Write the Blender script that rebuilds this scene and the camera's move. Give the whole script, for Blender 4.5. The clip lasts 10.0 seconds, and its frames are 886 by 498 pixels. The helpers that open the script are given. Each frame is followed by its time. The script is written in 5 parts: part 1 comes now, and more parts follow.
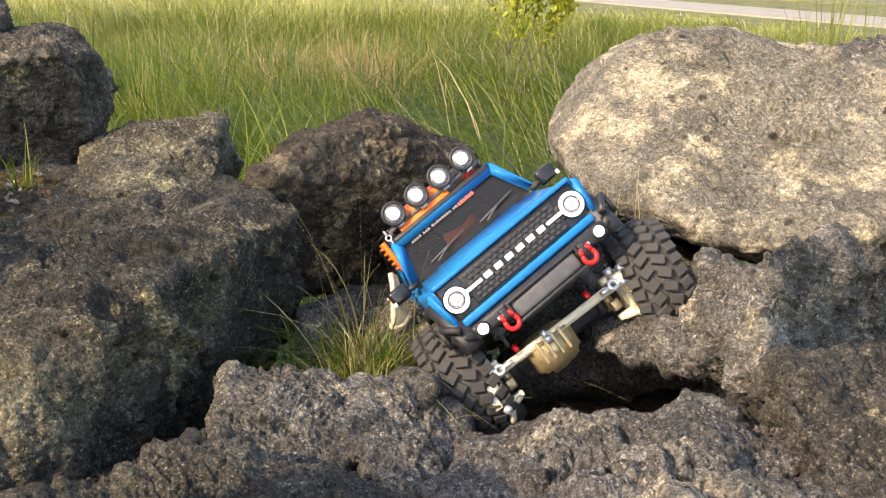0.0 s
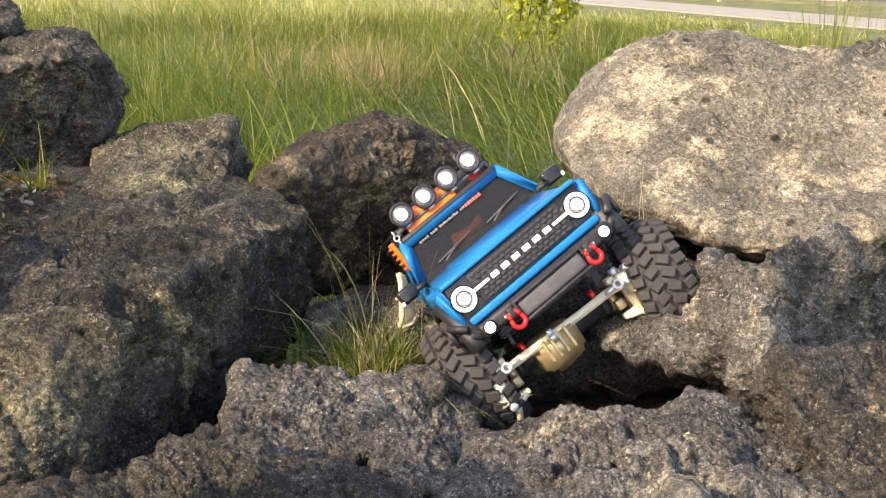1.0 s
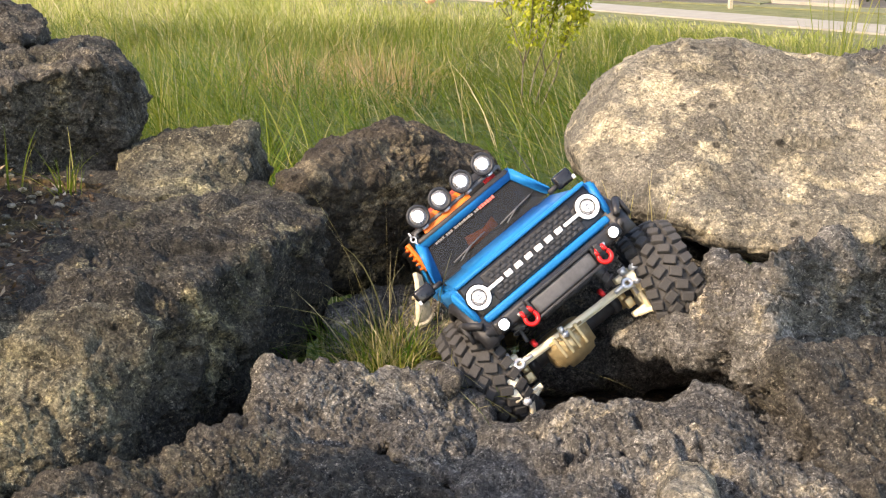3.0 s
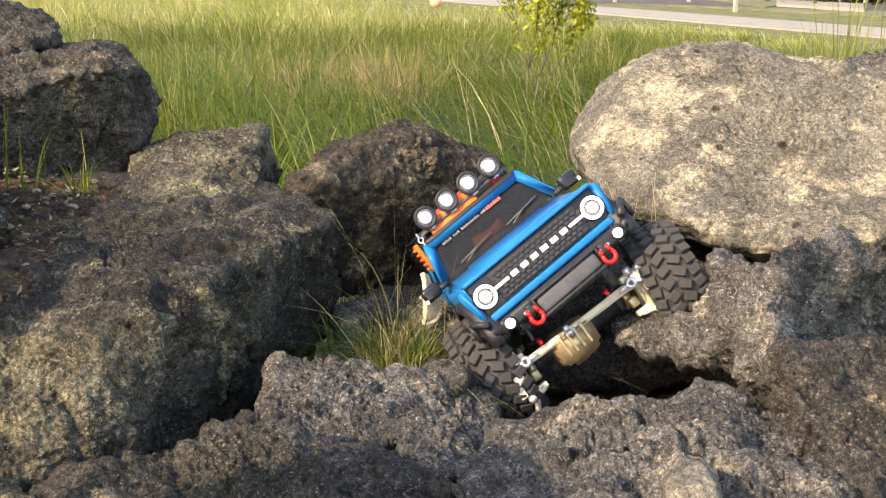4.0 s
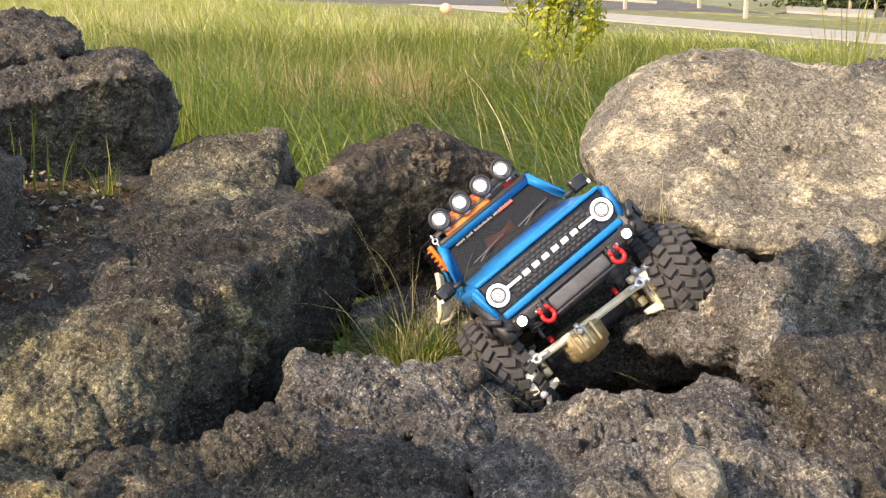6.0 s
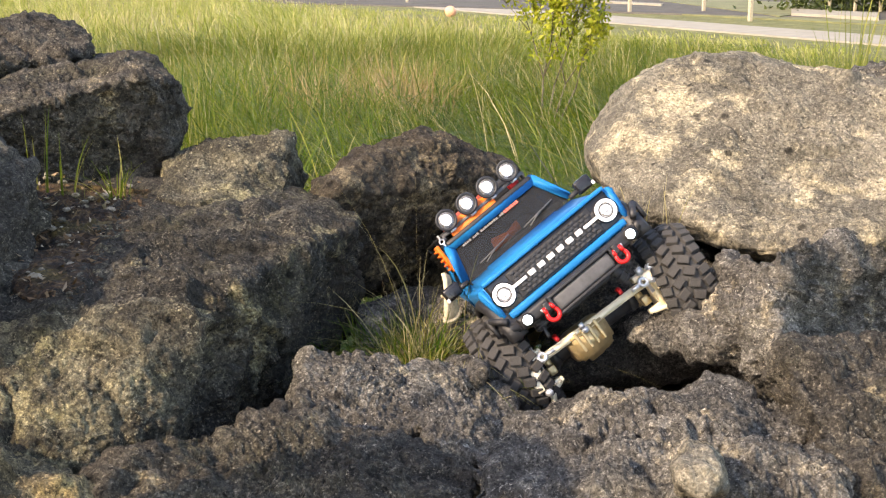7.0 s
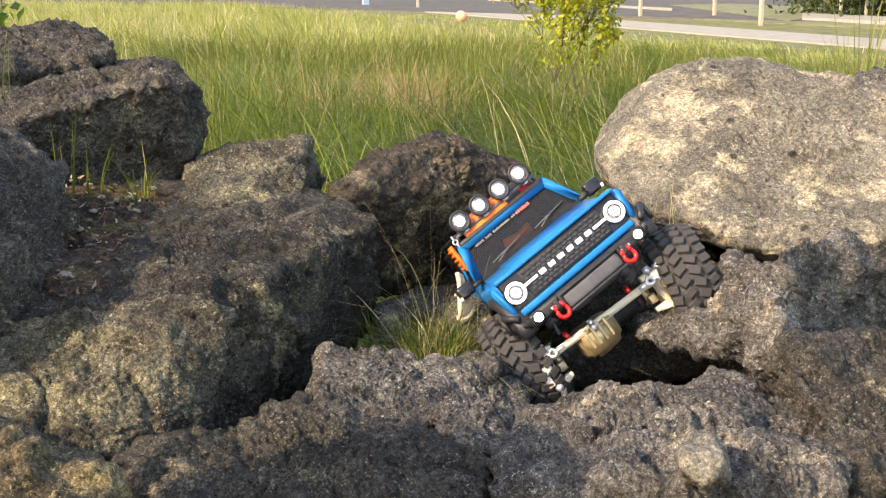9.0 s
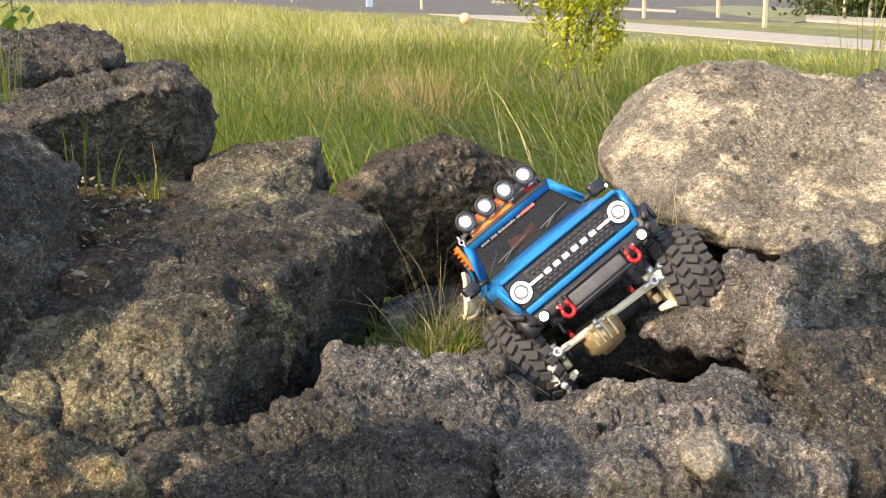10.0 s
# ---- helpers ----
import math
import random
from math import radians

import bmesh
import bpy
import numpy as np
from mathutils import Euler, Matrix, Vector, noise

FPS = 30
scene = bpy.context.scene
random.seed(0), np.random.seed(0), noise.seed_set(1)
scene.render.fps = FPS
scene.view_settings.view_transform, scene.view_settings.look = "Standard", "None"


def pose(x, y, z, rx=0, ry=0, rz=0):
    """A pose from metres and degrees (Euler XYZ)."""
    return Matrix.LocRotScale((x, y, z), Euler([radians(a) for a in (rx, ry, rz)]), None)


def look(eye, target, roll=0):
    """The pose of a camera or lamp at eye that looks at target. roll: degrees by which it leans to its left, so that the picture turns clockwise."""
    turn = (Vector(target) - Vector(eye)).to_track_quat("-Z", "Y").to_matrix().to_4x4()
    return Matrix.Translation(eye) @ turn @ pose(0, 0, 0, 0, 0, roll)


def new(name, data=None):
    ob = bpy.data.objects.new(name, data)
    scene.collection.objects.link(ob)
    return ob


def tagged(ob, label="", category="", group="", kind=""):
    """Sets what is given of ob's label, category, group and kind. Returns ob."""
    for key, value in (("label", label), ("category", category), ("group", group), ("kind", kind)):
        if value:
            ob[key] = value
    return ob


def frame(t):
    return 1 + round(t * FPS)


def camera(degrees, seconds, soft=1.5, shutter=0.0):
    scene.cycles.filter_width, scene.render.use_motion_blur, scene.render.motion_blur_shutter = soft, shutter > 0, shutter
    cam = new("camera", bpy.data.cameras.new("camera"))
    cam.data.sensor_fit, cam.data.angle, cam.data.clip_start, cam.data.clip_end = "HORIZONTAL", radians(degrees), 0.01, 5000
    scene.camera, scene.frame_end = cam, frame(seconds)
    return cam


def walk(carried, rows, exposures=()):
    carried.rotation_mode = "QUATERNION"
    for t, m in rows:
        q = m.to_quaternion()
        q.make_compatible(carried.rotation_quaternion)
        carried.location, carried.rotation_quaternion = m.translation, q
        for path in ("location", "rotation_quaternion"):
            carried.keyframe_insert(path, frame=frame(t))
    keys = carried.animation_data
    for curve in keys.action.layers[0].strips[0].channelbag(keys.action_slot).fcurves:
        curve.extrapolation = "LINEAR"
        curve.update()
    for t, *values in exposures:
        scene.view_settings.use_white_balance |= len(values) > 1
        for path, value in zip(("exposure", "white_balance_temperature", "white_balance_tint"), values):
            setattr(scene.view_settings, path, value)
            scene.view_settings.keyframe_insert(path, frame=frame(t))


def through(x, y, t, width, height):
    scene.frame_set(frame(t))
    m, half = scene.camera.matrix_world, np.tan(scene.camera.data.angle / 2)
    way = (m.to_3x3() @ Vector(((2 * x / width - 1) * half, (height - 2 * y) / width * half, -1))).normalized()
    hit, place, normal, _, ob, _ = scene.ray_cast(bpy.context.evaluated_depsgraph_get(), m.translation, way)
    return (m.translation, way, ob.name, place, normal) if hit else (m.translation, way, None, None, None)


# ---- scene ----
cam = camera(40, 10.0, soft=1.25)
walk(cam, [
    (0.00, pose(0.0145, -1.1720, 0.9396, 76.329, -0.209, -1.003)),
    (1.50, pose(0.0080, -1.2068, 0.9441, 76.507, -0.128, -0.736)),
    (3.00, pose(0.0040, -1.2449, 0.9474, 76.756, -0.052, -0.345)),
    (4.50, pose(0.0000, -1.2800, 0.9500, 77.000, 0.000, 0.000)),
    (6.00, pose(-0.0034, -1.3142, 0.9525, 77.228, 0.061, 0.352)),
    (7.25, pose(-0.0064, -1.3432, 0.9554, 77.379, 0.111, 0.625)),
    (8.50, pose(-0.0081, -1.3754, 0.9589, 77.514, 0.177, 0.947)),
    (10.00, pose(-0.0123, -1.4103, 0.9628, 77.660, 0.230, 1.224)),
], exposures=[(0.0, 0.70, 7850, 18), (10.0, 0.70, 7850, 18)])

# ---- light: a low warm sun from behind the camera's left, and a clear sky ----
SUN_ELEVATION, SUN_TURN = radians(32.5), radians(48)      # turn: to the left of the way the camera looks back
to_sun = Vector((-math.sin(SUN_TURN) * math.cos(SUN_ELEVATION), -math.cos(SUN_TURN) * math.cos(SUN_ELEVATION), math.sin(SUN_ELEVATION)))
world = bpy.data.worlds.new("sky")
scene.world = world
world.use_nodes = True
wn = world.node_tree
sky = wn.nodes.new("ShaderNodeTexSky")
sky.sky_type, sky.sun_disc = "NISHITA", False
sky.sun_elevation, sky.sun_rotation = SUN_ELEVATION, math.atan2(to_sun.x, to_sun.y)
wn.links.new(sky.outputs[0], wn.nodes["Background"].inputs[0])
wn.nodes["Background"].inputs[1].default_value = 0.34
sun = new("sun", bpy.data.lights.new("sun", "SUN"))
sun.data.energy, sun.data.angle, sun.data.color = 3.8, radians(0.6), (1.0, 0.88, 0.70)
sun.matrix_world = look((0, 0, 0), -to_sun)

# ---- materials ----
def shader(name):
    m = bpy.data.materials.new(name)
    m.use_nodes = True
    t = m.node_tree
    return m, t, t.nodes["Principled BSDF"]


def node(t, kind, **values):
    n = t.nodes.new(kind)
    for k, v in values.items():
        if k in n.inputs:
            n.inputs[k].default_value = v
    return n


def ramp(t, source, stops):
    r = t.nodes.new("ShaderNodeValToRGB")
    el = r.color_ramp.elements
    while len(el) < len(stops):
        el.new(0.5)
    for e, (at, c) in zip(el, stops):
        e.position, e.color = at, (*c, 1) if len(c) == 3 else (c[0],) * 3 + (1,)
    t.links.new(source, r.inputs[0])
    return r.outputs[0]


def mix(t, fac, a, b, how="MIX"):
    n = t.nodes.new("ShaderNodeMix")
    n.data_type, n.blend_type = "RGBA", how
    for sock, v in ((n.inputs[0], fac), (n.inputs[6], a), (n.inputs[7], b)):
        if isinstance(v, (int, float)):
            sock.default_value = v
        elif isinstance(v, tuple):
            sock.default_value = (*v, 1)
        else:
            t.links.new(v, sock)
    return n.outputs[2]


def noise_at(t, co, scale, detail=6.0, rough=0.6, distort=0.0):
    n = node(t, "ShaderNodeTexNoise", Scale=scale, Detail=detail, Roughness=rough, Distortion=distort)
    t.links.new(co, n.inputs["Vector"])
    return n.outputs["Fac"]


def cells_at(t, co, scale):
    n = node(t, "ShaderNodeTexVoronoi", Scale=scale)
    t.links.new(co, n.inputs["Vector"])
    return n.outputs["Distance"]


def bump(t, b, height, strength, distance):
    n = node(t, "ShaderNodeBump", Strength=strength, Distance=distance)
    t.links.new(height, n.inputs["Height"])
    t.links.new(n.outputs[0], b.inputs["Normal"])
    return n


def channel(t, colour, which):
    n = t.nodes.new("ShaderNodeSeparateColor")
    t.links.new(colour, n.inputs[0])
    return n.outputs[which]


def rock_material(name, dark, mid, light, cream, cream_amount, green_amount=0.25, shift=0.0, relief=0.65, patches=9.0, speck=1.0):
    """Weathered limestone: grey body, dark lichen crust, cream scoured patches, moss tint and pale specks."""
    m, t, b = shader(name)
    co = t.nodes.new("ShaderNodeTexCoord").outputs["Object"]
    big = noise_at(t, co, 4.5, 8, 0.70)
    blot = noise_at(t, co, 15.0, 9, 0.74, 0.4)
    med = noise_at(t, co, 44.0, 6, 0.70)
    fine = noise_at(t, co, 150.0, 6, 0.72)
    grit = noise_at(t, co, 420.0, 4, 0.7)
    body = ramp(t, blot, [(0.37 + shift, dark), (0.50 + shift, mid), (0.63 + shift, light)])
    crust = ramp(t, big, [(0.43, (0.0,)), (0.57, (1.0,))])
    c = mix(t, crust, mix(t, 0.48, body, dark), body)
    patch = ramp(t, noise_at(t, co, patches, 10, 0.74), [(0.62 - 0.22 * cream_amount, (0.0,)), (0.70 - 0.18 * cream_amount, (1.0,))])
    patch = mix(t, 1.0, patch, ramp(t, fine, [(0.32, (0.25,)), (0.50, (1.0,))]), "MULTIPLY")
    c = mix(t, patch, c, cream)
    moss = mix(t, 1.0, ramp(t, noise_at(t, co, 7.0, 6, 0.65), [(0.54, (0.0,)), (0.70, (green_amount,))]), ramp(t, fine, [(0.4, (0.2,)), (0.6, (1.0,))]), "MULTIPLY")
    c = mix(t, moss, c, (0.10, 0.095, 0.03))
    c = mix(t, 0.50 * speck, c, ramp(t, med, [(0.34, (0.42,)), (0.50, (0.98,)), (0.66, (1.65,))]), "MULTIPLY")
    c = mix(t, 0.45 * speck, c, ramp(t, fine, [(0.36, (0.30,)), (0.50, (0.95,)), (0.64, (1.75,))]), "MULTIPLY")
    c = mix(t, 0.50 * speck, c, ramp(t, grit, [(0.36, (0.32,)), (0.50, (0.95,)), (0.64, (1.75,))]), "MULTIPLY")
    flecks = ramp(t, noise_at(t, co, 240.0, 6, 0.75), [(0.555, (0.0,)), (0.60, (0.85 * speck,))])
    flecks = mix(t, 1.0, flecks, ramp(t, noise_at(t, co, 21.0, 6, 0.7), [(0.44, (0.12,)), (0.58, (1.0,))]), "MULTIPLY")
    c = mix(t, flecks, c, tuple(min(0.5, 1.75 * v) for v in light))
    # Crevice shade put into the colour as dark nicks, also sunk in the relief.
    nick_shade = ramp(t, noise_at(t, co, 170.0, 6, 0.74), [(0.385, (1.0 - 0.7 * speck,)), (0.43, (1.0,))])
    c = mix(t, 1.0, c, nick_shade, "MULTIPLY")
    grain = node(t, "ShaderNodeTexVoronoi", Scale=640.0)
    t.links.new(co, grain.inputs["Vector"])
    c = mix(t, 0.52 * speck, c, ramp(t, channel(t, grain.outputs["Color"], 0), [(0.0, (0.38,)), (0.50, (0.80,)), (0.85, (1.25,)), (1.0, (2.3,))]), "MULTIPLY")
    crumbs = node(t, "ShaderNodeTexVoronoi", Scale=260.0)
    t.links.new(co, crumbs.inputs["Vector"])
    c = mix(t, 0.55 * speck, c, ramp(t, channel(t, crumbs.outputs["Color"], 1), [(0.0, (0.5,)), (0.6, (1.0,)), (1.0, (1.5,))]), "MULTIPLY")
    specks = ramp(t, cells_at(t, co, 170.0), [(0.10, (0.5,)), (0.17, (0.0,))])
    specks = mix(t, 1.0, specks, ramp(t, noise_at(t, co, 40.0, 3), [(0.54, (0.0,)), (0.62, (1.0,))]), "MULTIPLY")
    c = mix(t, specks, c, (0.38, 0.36, 0.30))
    # Round pits darkened in the colour as if shaded inside; relief dips slightly.
    pit_shade = ramp(t, cells_at(t, co, 60.0), [(0.10, (0.25,)), (0.22, (1.0,))])
    pit_shade = mix(t, ramp(t, blot, [(0.50, (0.0,)), (0.58, (1.0,))]), (1.0, 1.0, 1.0), pit_shade)
    c = mix(t, 1.0, c, pit_shade, "MULTIPLY")
    # Larger holes are colour only: dark spots painted as their inner shade.
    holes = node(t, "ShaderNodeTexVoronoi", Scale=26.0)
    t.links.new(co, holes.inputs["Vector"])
    hole_shade = mix(t, ramp(t, channel(t, holes.outputs["Color"], 2), [(0.62, (0.0,)), (0.66, (1.0,))]), (1.0, 1.0, 1.0), ramp(t, holes.outputs["Distance"], [(0.10, (0.22,)), (0.20, (1.0,))]))
    c = mix(t, 1.0, c, hole_shade, "MULTIPLY")
    t.links.new(c, b.inputs["Base Color"])
    b.inputs["Roughness"].default_value = 0.92
    b.inputs["Specular IOR Level"].default_value = 0.25
    h = mix(t, 0.45, (0.0, 0.0, 0.0), fine)
    h = mix(t, 0.8, h, med, "ADD")
    h = mix(t, 0.55, h, noise_at(t, co, 340.0, 6, 0.78), "ADD")
    h = mix(t, 0.30, h, nick_shade, "ADD")
    crust_cells = node(t, "ShaderNodeTexVoronoi", Scale=95.0)
    crust_cells.feature = "DISTANCE_TO_EDGE"
    t.links.new(co, crust_cells.inputs["Vector"])
    seams = ramp(t, crust_cells.outputs["Distance"], [(0.0, (0.0,)), (0.16, (1.0,))])
    h = mix(t, 0.35, h, seams, "ADD")
    h = mix(t, 0.30, h, channel(t, grain.outputs["Color"], 1), "ADD")
    h = mix(t, 0.12, h, pit_shade, "ADD")
    bump(t, b, h, relief, 0.009)
    return m


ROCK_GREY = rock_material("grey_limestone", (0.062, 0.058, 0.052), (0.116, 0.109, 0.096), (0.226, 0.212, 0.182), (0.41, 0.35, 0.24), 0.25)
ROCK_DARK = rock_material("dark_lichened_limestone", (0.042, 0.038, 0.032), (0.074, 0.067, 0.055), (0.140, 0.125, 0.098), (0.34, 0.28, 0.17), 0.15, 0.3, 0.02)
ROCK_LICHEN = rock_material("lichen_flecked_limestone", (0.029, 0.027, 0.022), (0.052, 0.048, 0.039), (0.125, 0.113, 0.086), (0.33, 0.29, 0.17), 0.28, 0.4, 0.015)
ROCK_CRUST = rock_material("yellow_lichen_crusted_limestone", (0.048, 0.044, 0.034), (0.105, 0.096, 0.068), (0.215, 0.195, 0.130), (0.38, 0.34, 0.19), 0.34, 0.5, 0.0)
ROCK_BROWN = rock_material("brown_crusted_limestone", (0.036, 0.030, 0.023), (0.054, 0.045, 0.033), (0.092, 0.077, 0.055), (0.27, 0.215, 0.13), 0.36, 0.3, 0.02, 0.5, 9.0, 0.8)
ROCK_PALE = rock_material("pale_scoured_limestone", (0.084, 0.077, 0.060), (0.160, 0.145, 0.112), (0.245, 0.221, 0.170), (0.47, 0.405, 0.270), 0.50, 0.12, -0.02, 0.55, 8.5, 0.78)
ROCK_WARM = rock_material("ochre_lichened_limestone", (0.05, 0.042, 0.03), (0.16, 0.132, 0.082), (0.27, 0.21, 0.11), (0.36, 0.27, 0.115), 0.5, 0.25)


def soil_material():
    m, t, b = shader("soil")
    co = t.nodes.new("ShaderNodeTexCoord").outputs["Object"]
    c = ramp(t, noise_at(t, co, 55.0, 8, 0.75), [(0.40, (0.012, 0.008, 0.005)), (0.52, (0.058, 0.032, 0.014)), (0.64, (0.130, 0.085, 0.042)), (0.72, (0.26, 0.22, 0.16))])
    c = mix(t, ramp(t, noise_at(t, co, 13.0, 4), [(0.50, (0.0,)), (0.62, (0.6,))]), c, (0.11, 0.085, 0.022))
    bits = node(t, "ShaderNodeTexVoronoi", Scale=300.0)
    t.links.new(co, bits.inputs["Vector"])
    c = mix(t, 0.7, c, ramp(t, channel(t, bits.outputs["Color"], 0), [(0.0, (0.4,)), (0.7, (1.0,)), (1.0, (2.2,))]), "MULTIPLY")
    flat = node(t, "ShaderNodeVectorMath")
    flat.operation = "MULTIPLY"
    flat.inputs[1].default_value = (1, 1, 0)
    t.links.new(co, flat.inputs[0])
    away = node(t, "ShaderNodeVectorMath")
    away.operation = "LENGTH"
    t.links.new(flat.outputs[0], away.inputs[0])
    meadow = node(t, "ShaderNodeMapRange")
    t.links.new(away.outputs["Value"], meadow.inputs[0])
    meadow.inputs[1].default_value, meadow.inputs[2].default_value = 1.0, 2.0
    turf = ramp(t, noise_at(t, co, 2.5, 6, 0.7), [(0.38, (0.095, 0.105, 0.025)), (0.62, (0.20, 0.19, 0.07))])
    c = mix(t, meadow.outputs[0], c, turf)
    t.links.new(c, b.inputs["Base Color"])
    b.inputs["Roughness"].default_value = 1.0
    bump(t, b, noise_at(t, co, 150.0, 4, 0.6), 1.0, 0.010)
    return m


SOIL = soil_material()


def leaf_material(name, stops, through=0.35, rough=0.45, dry=0.5):
    """Blades and leaves that let light through, each a little different."""
    m, t, b = shader(name)
    r = t.nodes.new("ShaderNodeNewGeometry").outputs["Random Per Island"]
    co = t.nodes.new("ShaderNodeTexCoord").outputs["Object"]
    c = ramp(t, r, stops)
    c = mix(t, ramp(t, noise_at(t, co, 1.9, 4), [(0.38, (0.0,)), (0.62, (0.65,))]), c, tuple(0.75 * v for v in stops[0][1]))
    c = mix(t, ramp(t, noise_at(t, co, 0.8, 5, 0.6, 0.5), [(0.50, (0.0,)), (0.66, (dry,))]), c, stops[-1][1])
    t.links.new(c, b.inputs["Base Color"])
    b.inputs["Roughness"].default_value = rough
    b.inputs["Specular IOR Level"].default_value = 0.25
    tr = t.nodes.new("ShaderNodeBsdfTranslucent")
    t.links.new(mix(t, 1.0, c, (1.25, 1.2, 0.6), "MULTIPLY"), tr.inputs[0])
    sh = t.nodes.new("ShaderNodeMixShader")
    sh.inputs[0].default_value = through
    t.links.new(b.outputs[0], sh.inputs[1])
    t.links.new(tr.outputs[0], sh.inputs[2])
    t.links.new(sh.outputs[0], t.nodes["Material Output"].inputs[0])
    return m


NEAR_GRASS = leaf_material("deep_green_grass", [(0.0, (0.030, 0.078, 0.005)), (0.4, (0.074, 0.125, 0.009)), (0.75, (0.14, 0.175, 0.016)), (1.0, (0.24, 0.25, 0.045))], 0.38, 0.45, 0.12)
GRASS = leaf_material("green_grass", [(0.0, (0.058, 0.105, 0.010)), (0.35, (0.115, 0.16, 0.017)), (0.65, (0.175, 0.205, 0.026)), (0.88, (0.255, 0.255, 0.055)), (1.0, (0.38, 0.335, 0.15))], 0.42, 0.45, 0.32)
# Pale yellow far grass, with the haze of distance put into its colour.
FAR_GRASS = leaf_material("haze_paled_grass", [(0.0, (0.18, 0.23, 0.04)), (0.35, (0.29, 0.32, 0.07)), (0.65, (0.40, 0.40, 0.13)), (1.0, (0.58, 0.52, 0.28))], 0.42)
STRAW = leaf_material("dry_grass", [(0.0, (0.20, 0.20, 0.06)), (0.3, (0.30, 0.26, 0.11)), (0.6, (0.44, 0.37, 0.20)), (1.0, (0.60, 0.52, 0.34))], 0.25)
LEAF = leaf_material("bush_leaf", [(0.0, (0.17, 0.22, 0.014)), (0.5, (0.29, 0.33, 0.026)), (1.0, (0.44, 0.43, 0.055))], 0.4)
ROSY = leaf_material("rosy_dry_grass", [(0.0, (0.22, 0.16, 0.06)), (0.4, (0.40, 0.27, 0.14)), (1.0, (0.58, 0.42, 0.27))], 0.25)
BROAD = leaf_material("broad_leaf", [(0.0, (0.035, 0.08, 0.008)), (0.6, (0.06, 0.115, 0.013)), (1.0, (0.11, 0.16, 0.02))], 0.35)


def plain(name, colour, rough=0.5, metal=0.0, grain=0.0, scale=80.0, spec=0.5, coat=0.0):
    """A paint, plastic or metal with slight dust and wear."""
    m, t, b = shader(name)
    co = t.nodes.new("ShaderNodeTexCoord").outputs["Object"]
    n = noise_at(t, co, scale, 6, 0.65)
    lo, hi = tuple(v * (1 - grain) for v in colour), tuple(min(1, v * (1 + grain) + 0.02 * grain) for v in colour)
    t.links.new(ramp(t, n, [(0.3, lo), (0.7, hi)]), b.inputs["Base Color"])
    t.links.new(ramp(t, noise_at(t, co, scale * 0.4, 5), [(0.3, (max(0.02, rough - 0.1),)), (0.7, (min(1, rough + 0.12),))]), b.inputs["Roughness"])
    b.inputs["Metallic"].default_value = metal
    b.inputs["Specular IOR Level"].default_value = spec
    b.inputs["Coat Weight"].default_value = coat
    bump(t, b, n, 0.12, 0.001)
    return m


def glowing(name, colour, strength):
    m, t, b = shader(name)
    b.inputs["Base Color"].default_value = (*colour, 1)
    b.inputs["Emission Color"].default_value = (*colour, 1)
    b.inputs["Emission Strength"].default_value = strength
    return m


BLUE = plain("blue_paint", (0.0005, 0.172, 0.45), 0.42, 0.0, 0.12, 60, 0.16, 0.04)
BLACK = plain("black_plastic", (0.015, 0.015, 0.017), 0.5, 0.0, 0.35, 120)
GLOSSY = plain("gloss_black_plastic", (0.012, 0.012, 0.014), 0.18, 0.0, 0.3, 60)
GREY = plain("grey_plastic", (0.11, 0.11, 0.115), 0.55, 0.0, 0.25, 120)
RUBBER = plain("dusty_rubber", (0.050, 0.048, 0.046), 0.85, 0.0, 0.5, 70, 0.3)
GOLD = plain("anodised_brass", (0.50, 0.38, 0.20), 0.36, 0.65, 0.25, 60)
CREAM = plain("pale_alloy", (0.92, 0.80, 0.58), 0.36, 0.15, 0.12, 60)
SILVER = plain("silver_alloy", (0.72, 0.73, 0.75), 0.3, 0.55, 0.12, 60)
RED = plain("red_alloy", (0.72, 0.02, 0.02), 0.35, 0.3, 0.15, 60)
ORANGE = plain("orange_plastic", (0.85, 0.17, 0.015), 0.5, 0.0, 0.12, 50)
WHITE = plain("white_print", (0.80, 0.80, 0.80), 0.45, 0.0, 0.06, 60)
PRINT = plain("pale_print", (0.17, 0.17, 0.175), 0.5, 0.0, 0.1, 60)
PINK = plain("red_print", (0.50, 0.12, 0.10), 0.5, 0.0, 0.06, 60)
ROPE = plain("tan_rope", (0.60, 0.50, 0.34), 0.9, 0.0, 0.3, 200)
LAMP = glowing("roof_lamp_glow", (0.92, 0.95, 1.0), 0.8)
RING = glowing("headlight_glow", (0.95, 0.97, 1.0), 0.6)
FOG = glowing("fog_lamp_glow", (0.72, 0.86, 1.0), 5.0)


